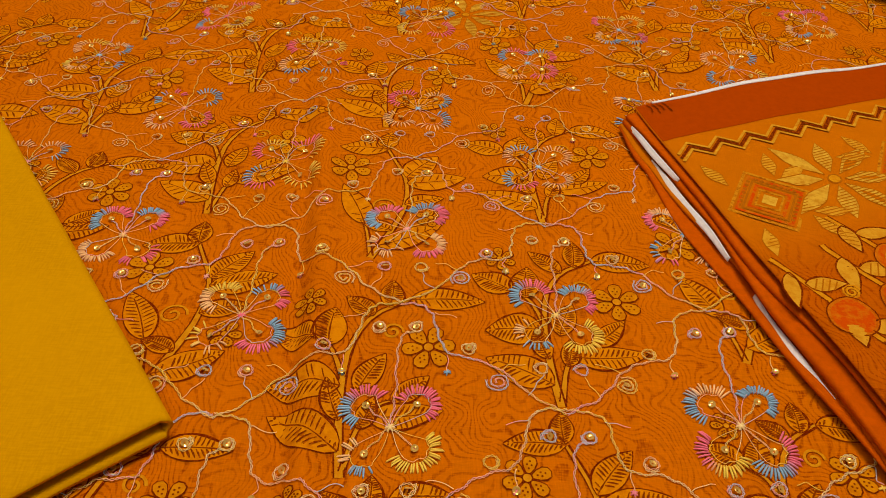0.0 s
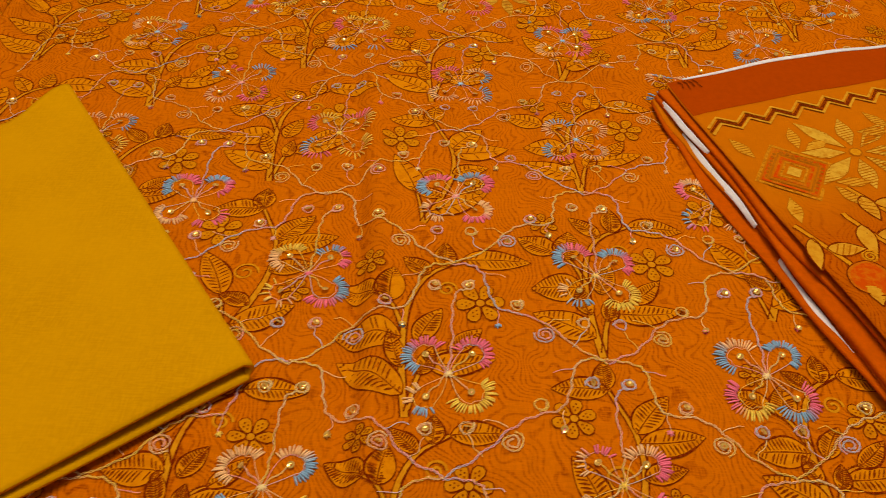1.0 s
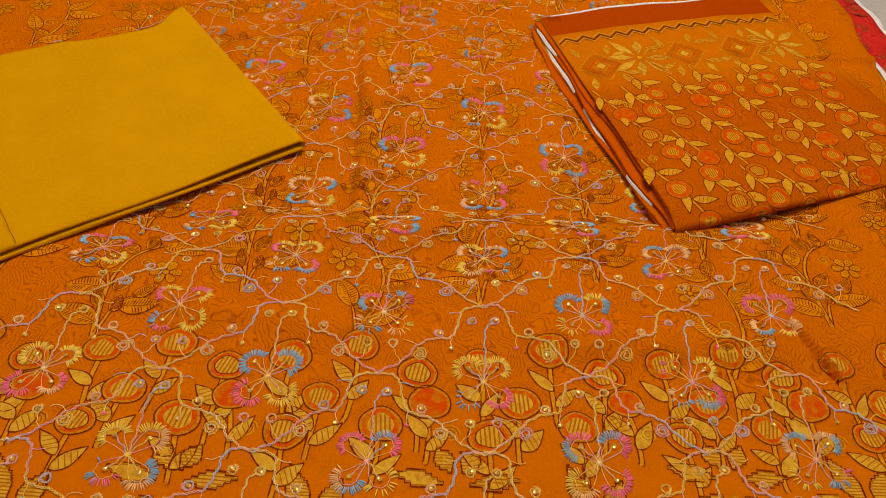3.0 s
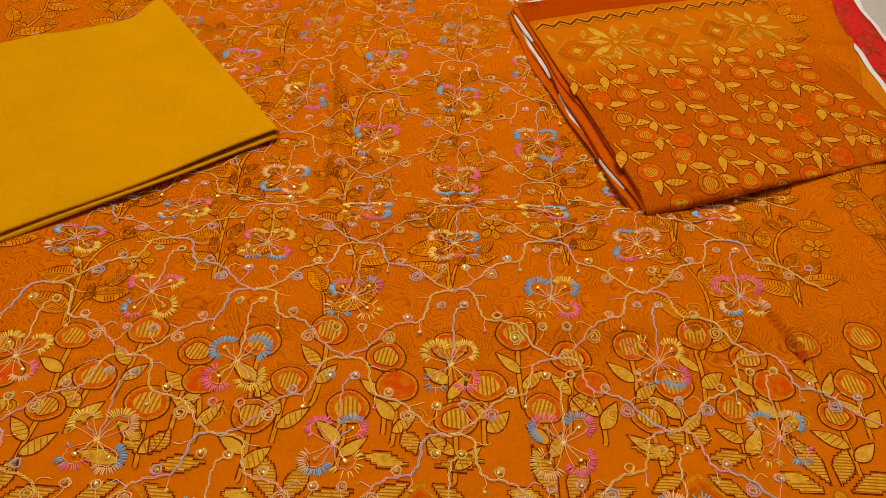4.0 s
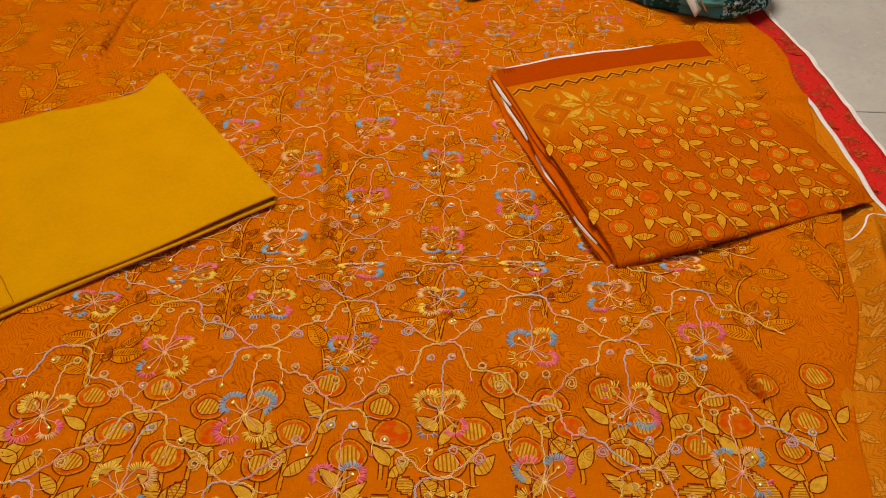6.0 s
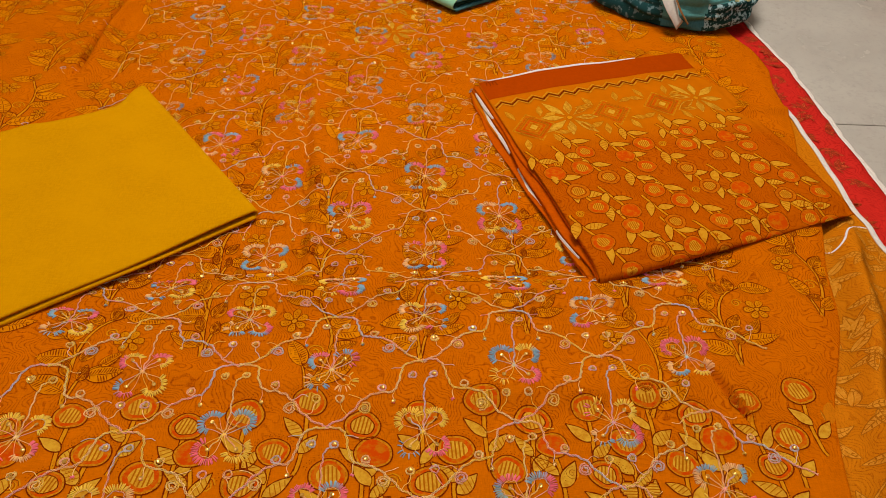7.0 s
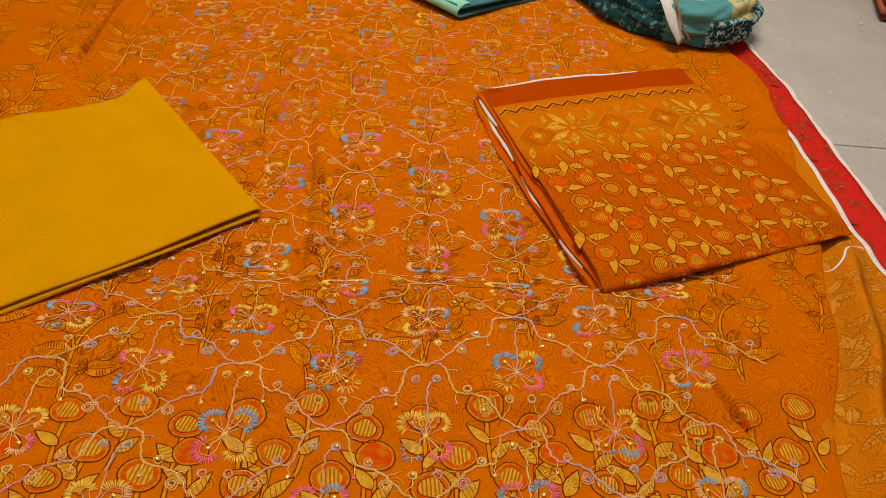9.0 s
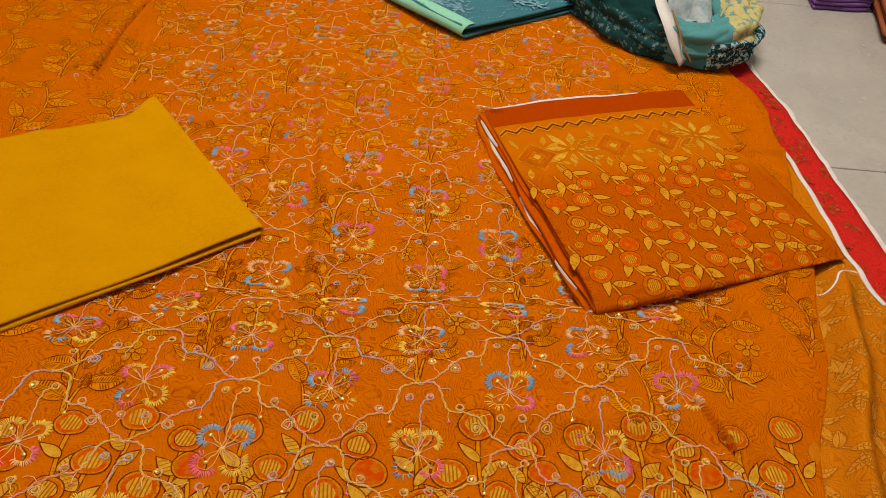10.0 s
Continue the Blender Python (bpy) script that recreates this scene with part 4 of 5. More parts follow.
def embroider():
    rng = random.Random(3)
    PX, PV = 0.1185, 0.198
    for i in range(-5, 4):
        for n in range(-2, 8):
            jx = PX * i
            jv = PV * n - (0.1015 if i % 2 else 0.0)
            if jv < -0.42 or jv > 1.42:
                continue
            if i == -5 and jv < 0.35:
                continue
            far = jv > 0.75
            step = 0.0028 if far else 0.0013
            ph = rng.random()
            V = Pattern()

            def q(u, v):
                return (jx + u + rng.uniform(-0.0015, 0.0015), jv + v + rng.uniform(-0.0015, 0.0015))
            for sg in ((1,) if i == -5 else (1, -1)):
                cord(V, [(jx, jv), q(sg * 0.015, -0.001), q(sg * 0.026, -0.009), q(sg * 0.030, -0.030), q(sg * 0.037, -0.047), q(sg * 0.058, -0.052), q(sg * 0.075, -0.062), q(sg * 0.094, -0.084), (jx + sg * PX, jv - 0.1)], step, ph + 0.3 * sg, wide=0.8 if jv > 0.25 else 1.0)
                cord(V, [(jx + sg * 0.026, jv - 0.009), q(sg * 0.034, -0.0115), q(sg * 0.042, -0.012)], step, ph + 0.2, wide=0.7, strands=1)
                cord(V, [(jx + sg * 0.037, jv - 0.048), q(sg * 0.0375, -0.056), q(sg * 0.037, -0.063)], step, ph + 0.6, wide=0.7, strands=1)
                e = (jx + sg * 0.037, jv - 0.0635)
                for k in range(3):
                    a = math.pi / 3 * k + rng.random()
                    d = np.array((math.cos(a), math.sin(a))) * 0.0028
                    stitch(V, np.array(e) - d, np.array(e) + d, 0.0007, dye(LOBE_DYES, ph + 0.7))
                loop(V, (jx + sg * 0.0135, jv - 0.023), 0.0054, ph + 0.1, step, sg)
                loop(V, (jx + sg * 0.052, jv - 0.0425), 0.0056, rng.random(), step, -sg)
                loop(V, (jx + sg * 0.073, jv - 0.073), 0.0085, ph + 0.45, step, sg, turns=2.1, shrink=0.75)
                for (u, v, odds) in ((0.0135, -0.023, 1.0), (0.052, -0.0425, 0.95), (0.037, -0.0635, 0.6), (0.073, -0.073, 0.3), (0.104, -0.060, 0.8)):
                    if rng.random() < odds:
                        SEQUINS.append((jx + sg * u, jv + v))
            # line down from the arch to the flower
            cord(V, [(jx + 0.012, jv - 0.027), (jx + 0.004, jv - 0.031), (jx + 0.001, jv - 0.05), (jx + 0.002, jv - 0.08), (jx, jv - 0.106)], step, ph + 0.15, wide=0.75)
            for sg in (1, -1):
                cord(V, [(jx + sg * 0.075, jv - 0.062), q(sg * 0.084, -0.056), q(sg * 0.092, -0.056)], step, ph + 0.8, wide=0.7, strands=1)
                cord(V, [(jx + sg * 0.094, jv - 0.084), q(sg * 0.1, -0.076), q(sg * 0.104, -0.066)], step, ph + 0.5, wide=0.7, strands=1)
                loop(V, (jx + sg * 0.104, jv - 0.060), 0.0055, rng.random(), step, sg)
            V.build("embroidered_vine", [THREAD], None, kurta, thread=True, smooth=True)

            if i == -5:
                continue
            # the flower: four fringed lobes round a hub
            F = Pattern()
            hx, hv = jx, jv - 0.1085
            start = rng.random()
            order = 0
            dyes = FLOWERS.get((i, n - i % 2)) or rng.choice(sorted(FLOWERS.values()))
            for spot, (su, sv) in enumerate(((-1, 1), (1, 1), (-1, -1), (1, -1))):
                worn = rng.random() < (0.35 if 0.02 < jv < 0.45 else 0.12)
                grow = rng.uniform(0.86, 1.1)
                cx, cv = hx + su * 0.0165 * rng.uniform(0.88, 1.1), hv + sv * 0.0165 * rng.uniform(0.9, 1.1) + (0.002 if sv > 0 else -0.003)
                a0 = math.atan2(sv, su) + rng.uniform(-0.25, 0.25)
                m = 15 if far else 25
                for k in range(m):
                    if worn and rng.random() < 0.5:
                        continue
                    a = a0 + (k / (m - 1) - 0.5) * math.radians(205) * (1 if su * sv > 0 else -1)
                    d = np.array((math.cos(a), math.sin(a)))
                    r0, r1 = 0.0098 * grow + rng.uniform(-0.0007, 0.0007), 0.0182 * grow + rng.uniform(-0.0014, 0.0014)
                    skew = np.array((-d[1], d[0])) * rng.uniform(-0.0012, 0.0012)
                    along = k / (m - 1) if su * math.sin(a0) * (1 if su * sv > 0 else -1) < 0 else 1 - k / (m - 1)
                    turn = float(smoothstep(0.38, 0.62, np.array(along)))
                    shade = (LOBE[dyes[2 * spot]] * (1 - turn) + LOBE[dyes[2 * spot + 1]] * turn) * rng.uniform(0.85, 1.1)
                    stitch(F, np.array((cx, cv)) + d * r0, np.array((cx, cv)) + d * r1 + skew, 0.0007 if far else 0.0008, np.clip(shade, 0, 1))
                arc = [(cx + 0.0092 * math.cos(a0 + b), cv + 0.0092 * math.sin(a0 + b)) for b in np.linspace(-1.9, 1.9, 7)]
                cord(F, [(hx, hv)] + arc + [(hx, hv)], step, start + 0.25 * order, CORD_DYES, 0.55, 1, 0.0007)
                cord(F, [(hx, hv), ((hx + cx) / 2, (hv + cv) / 2 + 0.001), (cx, cv)], step, start + 0.2 * order + 0.4, CORD_DYES, 0.6)
                SEQUINS.append((cx, cv))
                order += 1
            for k in range(3):
                d = np.array((math.cos(k * 1.05), math.sin(k * 1.05))) * 0.0036
                stitch(F, np.array((hx, hv)) - d, np.array((hx, hv)) + d, 0.0008, dye(LOBE_DYES, start + 0.3))
            F.build("embroidered_flower", [THREAD], None, kurta, thread=True, smooth=True)


def sequins():
    """Small dished discs with a hole, each tilted its own way."""
    seg, rows = 10, ((0.0007, 0.0), (0.0015, 0.0002), (0.0025, 0.0006), (0.0027, 0.0005))
    base, faces = [], []
    for r, z in rows:
        for k in range(seg):
            a = 2 * math.pi * k / seg
            base.append((r * math.cos(a), r * math.sin(a), z))
    for j in range(len(rows) - 1):
        for k in range(seg):
            faces.append((j * seg + k, j * seg + (k + 1) % seg, (j + 1) * seg + (k + 1) % seg, (j + 1) * seg + k))
    mesh = bpy.data.meshes.new("sequin")
    mesh.from_pydata(base, [], faces)
    mesh.materials.append(SEQUIN)
    rng = random.Random(8)
    places = lay_stitch(np.array([(u, v, 0.0012) for u, v in SEQUINS]))
    near, rest = [], Pattern()
    for p in places:
        tilt = Euler((rng.gauss(0, 0.32), rng.gauss(0, 0.32), rng.random() * 6)).to_matrix().to_4x4()
        m = Matrix.Translation(p.tolist()) @ tilt
        if -0.25 < p[1] < 0.42 and -0.5 < p[0] < 0.45 and len(near) < 300:
            ob = new("sequin", mesh)
            ob.parent = kurta
            ob.matrix_basis = m
            near.append(ob)
        else:
            rest.add([(m @ Vector(c))[:] for c in base], faces, 0)
    tagged(rest.build("sequin_scatter", [SEQUIN], None, kurta), "tiny gold sequins", kind="stuff")


# ---------------------------------------------------------------- folded dupatta
DO, DA, DB = np.array((0.25, 0.154)), np.array((0.459, 0.193)), np.array((-0.150, 0.526))
DLA, DLB = float(np.linalg.norm(DA)), float(np.linalg.norm(DB))
DE1, DE2 = DA / DLA, DB / DLB


def dup_z(p, q):
    z = 0.0265 - 0.011 * smoothstep(0.05, 0.485, p) - 0.004 * smoothstep(0.35, 0.55, q)
    z = z + 0.0012 * np.sin(17 * p + 9 * q) + 0.0008 * np.sin(-23 * p + 31 * q + 1) + 0.0005 * np.sin(60 * p + 12 * q)
    z = z - 0.007 * smoothstep(0.035, -0.006, q) ** 2 - 0.006 * smoothstep(0.46, 0.486, p) ** 2
    z = z - 0.006 * smoothstep(0.36, 0.48, p) * smoothstep(0.15, 0.36, q)
    return z + 0.0006 * np.exp(-((p - 0.012 - 0.004 * np.sin(15 * q)) / 0.006) ** 2)


def dup_xy(p, q):
    pp = p + 0.003 * np.sin(9 * q + 1) * (1 - p / DLA)
    return DO[0] + DE1[0] * pp + DE2[0] * q, DO[1] + DE1[1] * pp + DE2[1] * q


def lay_dup(v):
    p, q = v[:, 0], v[:, 1]
    a = np.clip(-q / 0.03, 0, 1) * 0.85 * math.pi
    h = dup_z(p, 0.0) - 0.003
    qq = np.where(q < 0, -(0.009 + 0.5 * v[:, 2]) * np.sin(a), q)
    z = np.where(q < 0, 0.003 + h * (0.5 + 0.5 * np.cos(a)) + 0.5 * v[:, 2] * np.cos(a), dup_z(p, q) + 0.5 * v[:, 2])
    x, y = dup_xy(p, qq)
    return np.c_[x, y, z]


def dupatta():
    thing = tagged(new("dupatta"), "folded rust-orange printed cotton scarf with a dark band and white selvage", "scarf")
    p = np.linspace(0, DLA, 110)
    # outer sheet: from the far edge forward, round the near fold and back below
    q1 = np.linspace(DLB, 0.0, 120)
    bend = np.linspace(0, math.pi, 9)[1:-1]
    rows = []
    for q in q1:
        rows.append((np.full_like(p, q), dup_z(p, q)))
    top0 = dup_z(p, 0.0)
    for a in bend:
        h = top0 - 0.003
        rows.append((-0.009 * np.sin(a) * np.ones_like(p), 0.003 + h * (0.5 + 0.5 * np.cos(a))))
    for q in np.linspace(0.0, DLB * 0.98, 12):
        rows.append((np.full_like(p, q), np.full_like(p, 0.003)))
    X, Y, Z = [], [], []
    for q, z in rows:
        x, y = dup_xy(p, q)
        X.append(x), Y.append(y), Z.append(z + 0.0025)
    outer = solid(grid_mesh("outer_layer", np.array(X), np.array(Y), np.array(Z) - 0.0025, [DUP], thing), 0.0012)
    # inner layers: each shows its rounded fold along the open side, with gaps and slips of selvage between
    qq = np.linspace(-0.004, DLB - 0.006, 120)
    sweep = np.linspace(0.5 * math.pi, 1.5 * math.pi, 9)
    for k, (p0, z0, rise, mat) in enumerate(((-0.0030, 0.0192, 0.0025, FOLD), (-0.0120, 0.0135, 0.0028, FOLD), (-0.0150, 0.0085, 0.0018, DUP), (-0.0230, 0.0050, 0.0017, FOLD))):
        off = (p0 * (0.55 + 0.45 * smoothstep(0.0, 0.12, qq)) + 0.0040 * np.sin(13 * qq + 2.1 * k) + 0.0018 * np.sin(37 * qq + k)) * (0.25 + 0.75 * smoothstep(DLB, DLB - 0.07, qq)) - 0.012 * smoothstep(DLB - 0.09, DLB, qq)
        lift = z0 * (0.1 + 0.9 * dup_z(0.0, qq) / 0.0265) + 0.0008 * np.sin(17 * qq + 1.7 * k)
        fat = rise * (1 + 0.25 * np.sin(23 * qq + 3 * k))
        PP = np.c_[np.full(len(qq), 0.10)[:, None], off[:, None] + 0.9 * fat[:, None] * (1 + np.cos(sweep))[None, :], np.full(len(qq), 0.10)[:, None]]
        ZZ = np.c_[(lift + fat * 0.3)[:, None], lift[:, None] + fat[:, None] * np.sin(sweep)[None, :] * 0.95, (lift - fat * 0.5)[:, None]]
        x, y = dup_xy(PP, np.broadcast_to(qq[:, None], PP.shape))
        inner = solid(grid_mesh("inner_layer", x, y, np.maximum(ZZ, 0.0028), [mat], thing), 0.0006)
        for q0, q1_, wide in (((0.43, 0.525, 0.0045),), ((0.33, 0.475, 0.0050), (0.05, 0.12, 0.0025)), ((0.185, 0.29, 0.0075),), ())[k]:
            pick = np.linspace(q0, q1_, 40)
            taper = np.sin(np.linspace(0.12, math.pi - 0.12, 40)) ** 0.6
            edge_p = np.interp(pick, qq, off - 0.0 * fat) - 0.0015
            E = np.linspace(0.004, -1.0, 5)
            xs, ys = dup_xy(edge_p[:, None] + E[None, :] * wide * taper[:, None], np.broadcast_to(pick[:, None], (40, 5)))
            zs = np.interp(pick, qq, lift - fat * 0.4)[:, None] + 0.004 * E[None, :] + 0.0006 * np.sin(90 * pick)[:, None]
            tagged(solid(grid_mesh("selvage", xs, ys, np.maximum(zs, 0.006), [WHITE], inner), 0.0006), "white selvage")
    # band, ground panel and zigzag along the far edge
    def patch(q0, q1_, mat, dz, name, p1=DLA):
        pp, qq = np.meshgrid(np.linspace(0.001, p1, 90), np.linspace(q0, q1_, 14))
        x, y = dup_xy(pp, qq)
        return grid_mesh(name, x, y, dup_z(pp, qq) + dz, [mat], thing)
    patch(0.482, DLB - 0.001, BAND, 0.0004, "printed_band", DLA - 0.02)
    P = Pattern()
    zig = [(0.004 + 0.0165 * k, 0.463 + (0.007 if k % 2 else -0.007)) for k in range(29)]
    P.strip(zig, 0.0035, M_TAN, 0.0024)
    P.strip([(a, b - 0.0062) for a, b in zig], 0.0045, M_BROWN, 0.0024)
    P.strip([(a, b - 0.0115) for a, b in zig], 0.0035, M_TAN, 0.0026)
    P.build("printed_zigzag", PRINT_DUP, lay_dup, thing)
    # white selvage on the far edge
    E = np.linspace(0, 0.006, 4)
    pp = np.linspace(0.02, DLA * 0.72, 70)
    PP = np.broadcast_to(pp[:, None], (70, 4))
    QQ = DLB - 0.002 + E[None, :] * (0.35 + 0.65 * np.sin(np.linspace(0.15, 3.0, 70)))[:, None]
    x, y = dup_xy(PP, QQ)
    tagged(solid(grid_mesh("selvage", x, y, dup_z(PP, QQ) + 0.0012, [WHITE], thing), 0.0008), "white selvage")
    for k in range(4):
        P = Pattern()
        P.strip([(0.012 + 0.006 * k, DLB - 0.004), (0.015 + 0.006 * k, DLB - 0.010), (0.013 + 0.007 * k, DLB - 0.017 - 0.004 * (k % 2))], 0.0018, M_BROWN, 0.0026)
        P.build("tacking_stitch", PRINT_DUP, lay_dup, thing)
    rng = random.Random(21)
    for k, pc in enumerate((0.127, 0.408)):
        star(pc, 0.378 - 0.004 * k, 0.07, math.pi / 8 + 0.1, rng, lay_dup, thing)
    for pc in (0.050, 0.212, 0.326):
        diamond(pc, 0.37, 0.044, 0.0, rng, lay_dup, thing)
    for pc in (0.050, 0.212, 0.326):
        for a in range(4):
            t = math.pi / 4 + a * math.pi / 2
            for b in (-0.5, 0.5):
                c = (pc + 0.033 * math.cos(t), 0.37 + 0.033 * math.sin(t))
                if c[0] + 0.045 * math.cos(t + b) > 0.004:
                    P = Pattern()
                    petal(P, c, t + b, 0.006, 0.042, 0.014, 0.0007, 7)
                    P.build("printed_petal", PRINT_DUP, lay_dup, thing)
    heads = [(0.108, 0.273, 0), (0.174, 0.241, 2), (0.225, 0.264, 0), (0.325, 0.273, 0), (0.3, 0.237, 0), (0.391, 0.239, 2), (0.442, 0.257, 0), (0.416, 0.203, 0),
             (0.344, 0.196, 1), (0.082, 0.232, 0), (0.117, 0.197, 1), (0.196, 0.203, 0), (0.265, 0.177, 1), (0.395, 0.139, 0), (0.435, 0.103, 0), (0.279, 0.124, 1),
             (0.176, 0.142, 0), (0.329, 0.102, 2), (0.048, 0.178, 1), (0.063, 0.132, 0), (0.21, 0.105, 0), (0.397, 0.062, 1), (0.313, 0.064, 0), (0.11, 0.105, 2),
             (0.408, 0.003, 0), (0.097, 0.072, 0), (0.172, 0.062, 1), (0.249, 0.04, 0), (0.032, 0.054, 0), (0.175, 0.005, 0), (0.279, -0.009, 0), (0.465, 0.05, 0)]
    heads += [(0.03, 0.232, 2), (0.345, 0.012, 2), (0.11, 0.012, 1), (0.055, -0.010, 0), (0.140, -0.020, 0), (0.225, -0.018, 1), (0.325, -0.021, 0), (0.440, -0.017, 0)]
    for pc, qc, kind in heads:
        roundel(pc, qc, 0.0195 * rng.uniform(0.92, 1.08), kind, (max(0.006, pc - 0.024), min(qc + 0.074, 0.335)), rng, lay_dup, thing, 0.95, True)
    for pc, qc in ((0.258, 0.252), (0.026, 0.125), (0.25, 0.122), (0.046, 0.253)):
        P = Pattern()
        curl(P, (pc, qc), 0.008, 0.0009, 1, 2.2)
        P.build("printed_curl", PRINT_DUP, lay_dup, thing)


# ---------------------------------------------------------------- folded mustard cloth
def mustard():
    thing = tagged(new("folded_trouser_cloth"), "plain mustard-yellow cotton cloth folded flat into a thick square", "folded cloth")
    O, A, B = np.array((-0.585, 0.020)), np.array((0.322, 0.258)), np.array((-0.262, 0.350))
    la, lb = float(np.linalg.norm(A)), float(np.linalg.norm(B))
    e1, e2 = A / la, B / lb

    def xy(p, q):
        return O[0] + e1[0] * p + e2[0] * q, O[1] + e1[1] * p + e2[1] * q

    def topz(p, q):
        z = 0.0165 + 0.0012 * np.sin(7 * p + 3) + 0.0010 * np.sin(9 * q - 5 * p) + 0.0007 * np.sin(25 * p + 16 * q)
        z = z + 0.0035 * np.exp(-((p - 0.20 - 0.25 * (lb - q)) / 0.02) ** 2) * smoothstep(lb - 0.16, lb, q)
        return z + 0.004 * smoothstep(0.30, 0.03, np.hypot(p - la, q)) - 0.0012 * smoothstep(0.03, 0.0, q) ** 2

    def sheet(name, q0, z_of, p0, turn_to=None, thick=0.0032):
        ps = np.linspace(p0, la, 100)
        bend = np.linspace(0, math.pi, 9)[1:-1] if turn_to is not None else []
        qs = np.linspace(q0, lb, 90)

        def sag(pp):
            d = np.array(la - pp)
            return -0.040 * float(smoothstep(0.0, 0.07, d) * (1 - smoothstep(0.06, 0.31, d)))
        X, Y, Z = [], [], []
        for pp in ps:
            q = q0 + (qs - q0) / (lb - q0) * (lb + sag(pp) - q0) + 0.0015 * np.sin(19 * pp) * (qs < q0 + 0.02)
            x, y = xy(pp, q)
            X.append(x), Y.append(y), Z.append(z_of(pp, q))
        zt = Z[-1]
        for a in bend:
            x, y = xy(la + 0.007 * math.sin(a), qs)
            X.append(x), Y.append(y), Z.append(turn_to + (zt - turn_to) * (0.5 + 0.5 * math.cos(a)))
        if turn_to is not None:
            for pp in np.linspace(la, p0, 14):
                share = (qs - q0) / (lb - q0)
                x, y = xy(pp, qs - 0.004 * (1 - share) + (sag(pp) - 0.003) * share)
                X.append(x), Y.append(y), Z.append(np.full_like(qs, turn_to))
        return solid(grid_mesh(name, np.array(X), np.array(Y), np.array(Z), [MUSTARD], thing), thick)
    sheet("outer_layer", 0.0, topz, 0.0, 0.0045, 0.0028)
    sheet("inner_layer", 0.07, lambda p, q: topz(p, q) * 0.55 + 0.0004 * np.sin(12 * p), 0.004, None, 0.0026)
    sheet("lower_layer", -0.005, lambda p, q: 0.0084 + 0.0004 * np.sin(12 * p) + 0 * q, -0.06, None, 0.0028)
    # stitched hem along the loose side edge
    pp, qq = np.meshgrid(np.linspace(-0.0015, 0.022, 8), np.linspace(0.001, lb * 0.9, 70))
    x, y = xy(pp, qq)
    hem = solid(grid_mesh("hem", x, y, topz(pp, qq) + 0.0011 - 0.0004 * smoothstep(0.016, 0.022, pp), [MUSTARD], thing), 0.0010)
    P = Pattern()
    P.strip([(0.0235 + 0.0003 * math.sin(k), 0.004 + 0.0055 * k) for k in range(66)], 0.0012, 0, 0.0005)
    P.strip([(0.001, 0.070), (0.010, 0.0705), (0.021, 0.070)], 0.0012, 0, 0.0014)
    P.build("seam", [SEAM], lambda v: np.c_[xy(v[:, 0], v[:, 1])[0], xy(v[:, 0], v[:, 1])[1], topz(v[:, 0], v[:, 1]) + v[:, 2]], thing)
    # loose folds beyond the hem
    for k in range(3):
        sheet_x = np.linspace(-0.075, 0.004, 16)
        qs = np.linspace(0.012 + 0.018 * k, lb * 0.9, 40)
        PPm, QQm = np.meshgrid(sheet_x, qs)
        x, y = xy(PPm, QQm)
        solid(grid_mesh("loose_fold", x, y, 0.0085 + 0.0022 * k + 0.0008 * np.sin(40 * PPm + k), [MUSTARD], thing), 0.0016)


# ---------------------------------------------------------------- cloths at the back
def folded_stack(name, label, corner, a, b, height, mats, rng, print_mat=None):
    """A stack of soft folded layers on a parallelogram base."""
    thing = tagged(new(name), label, "folded cloth")
    O, A, B = np.array(corner), np.array(a), np.array(b)
    la, lb = np.linalg.norm(A), np.linalg.norm(B)
    e1, e2 = A / la, B / lb
    n = len(mats)
    for k, mat in enumerate(mats):
        z0, z1 = height * k / n + 0.0045, height * (k + 1) / n + 0.0035
        sh = rng.uniform(0, 0.012) if k < n - 1 else 0.0
        bm = bmesh.new()
        rows = []
        prof = [(0.006, z0), (0.001, z0 + (z1 - z0) * 0.2), (0.0, (z0 + z1) / 2), (0.001, z0 + (z1 - z0) * 0.8), (0.006, z1)]
        m = 24
        for ins, z in prof:
            loop_ = []
            for side in range(4):
                for j in range(m):
                    s = j / m
                    pu, pv = ((s, 0), (1, s), (1 - s, 1), (0, 1 - s))[side]
                    d = ins + sh + 0.003 * math.sin(7 * s + side + k)
                    u = min(max(pu * la, d), la - d)
                    v = min(max(pv * lb, d), lb - d)
                    c = O + e1 * u + e2 * v
                    zz = z + (0.0025 * math.sin(9 * u + k) + 0.002 * math.sin(13 * v + 2 * k)) * (z / height) * 0.6
                    loop_.append(bm.verts.new((c[0], c[1], zz)))
            rows.append(loop_)
        for r0, r1 in zip(rows, rows[1:]):
            for j in range(len(r0)):
                bm.faces.new((r0[j], r0[(j + 1) % len(r0)], r1[(j + 1) % len(r1)], r1[j]))
        cen = sum((v.co for v in rows[-1]), Vector()) / len(rows[-1])
        cv = bm.verts.new(cen + Vector((0, 0, 0.002)))
        for j in range(len(rows[-1])):
            bm.faces.new((rows[-1][j], rows[-1][(j + 1) % len(rows[-1])], cv))
        for f in bm.faces:
            f.smooth = True
        part("layer", bm, mat, thing)
    return thing, (O, e1, e2, la, lb)


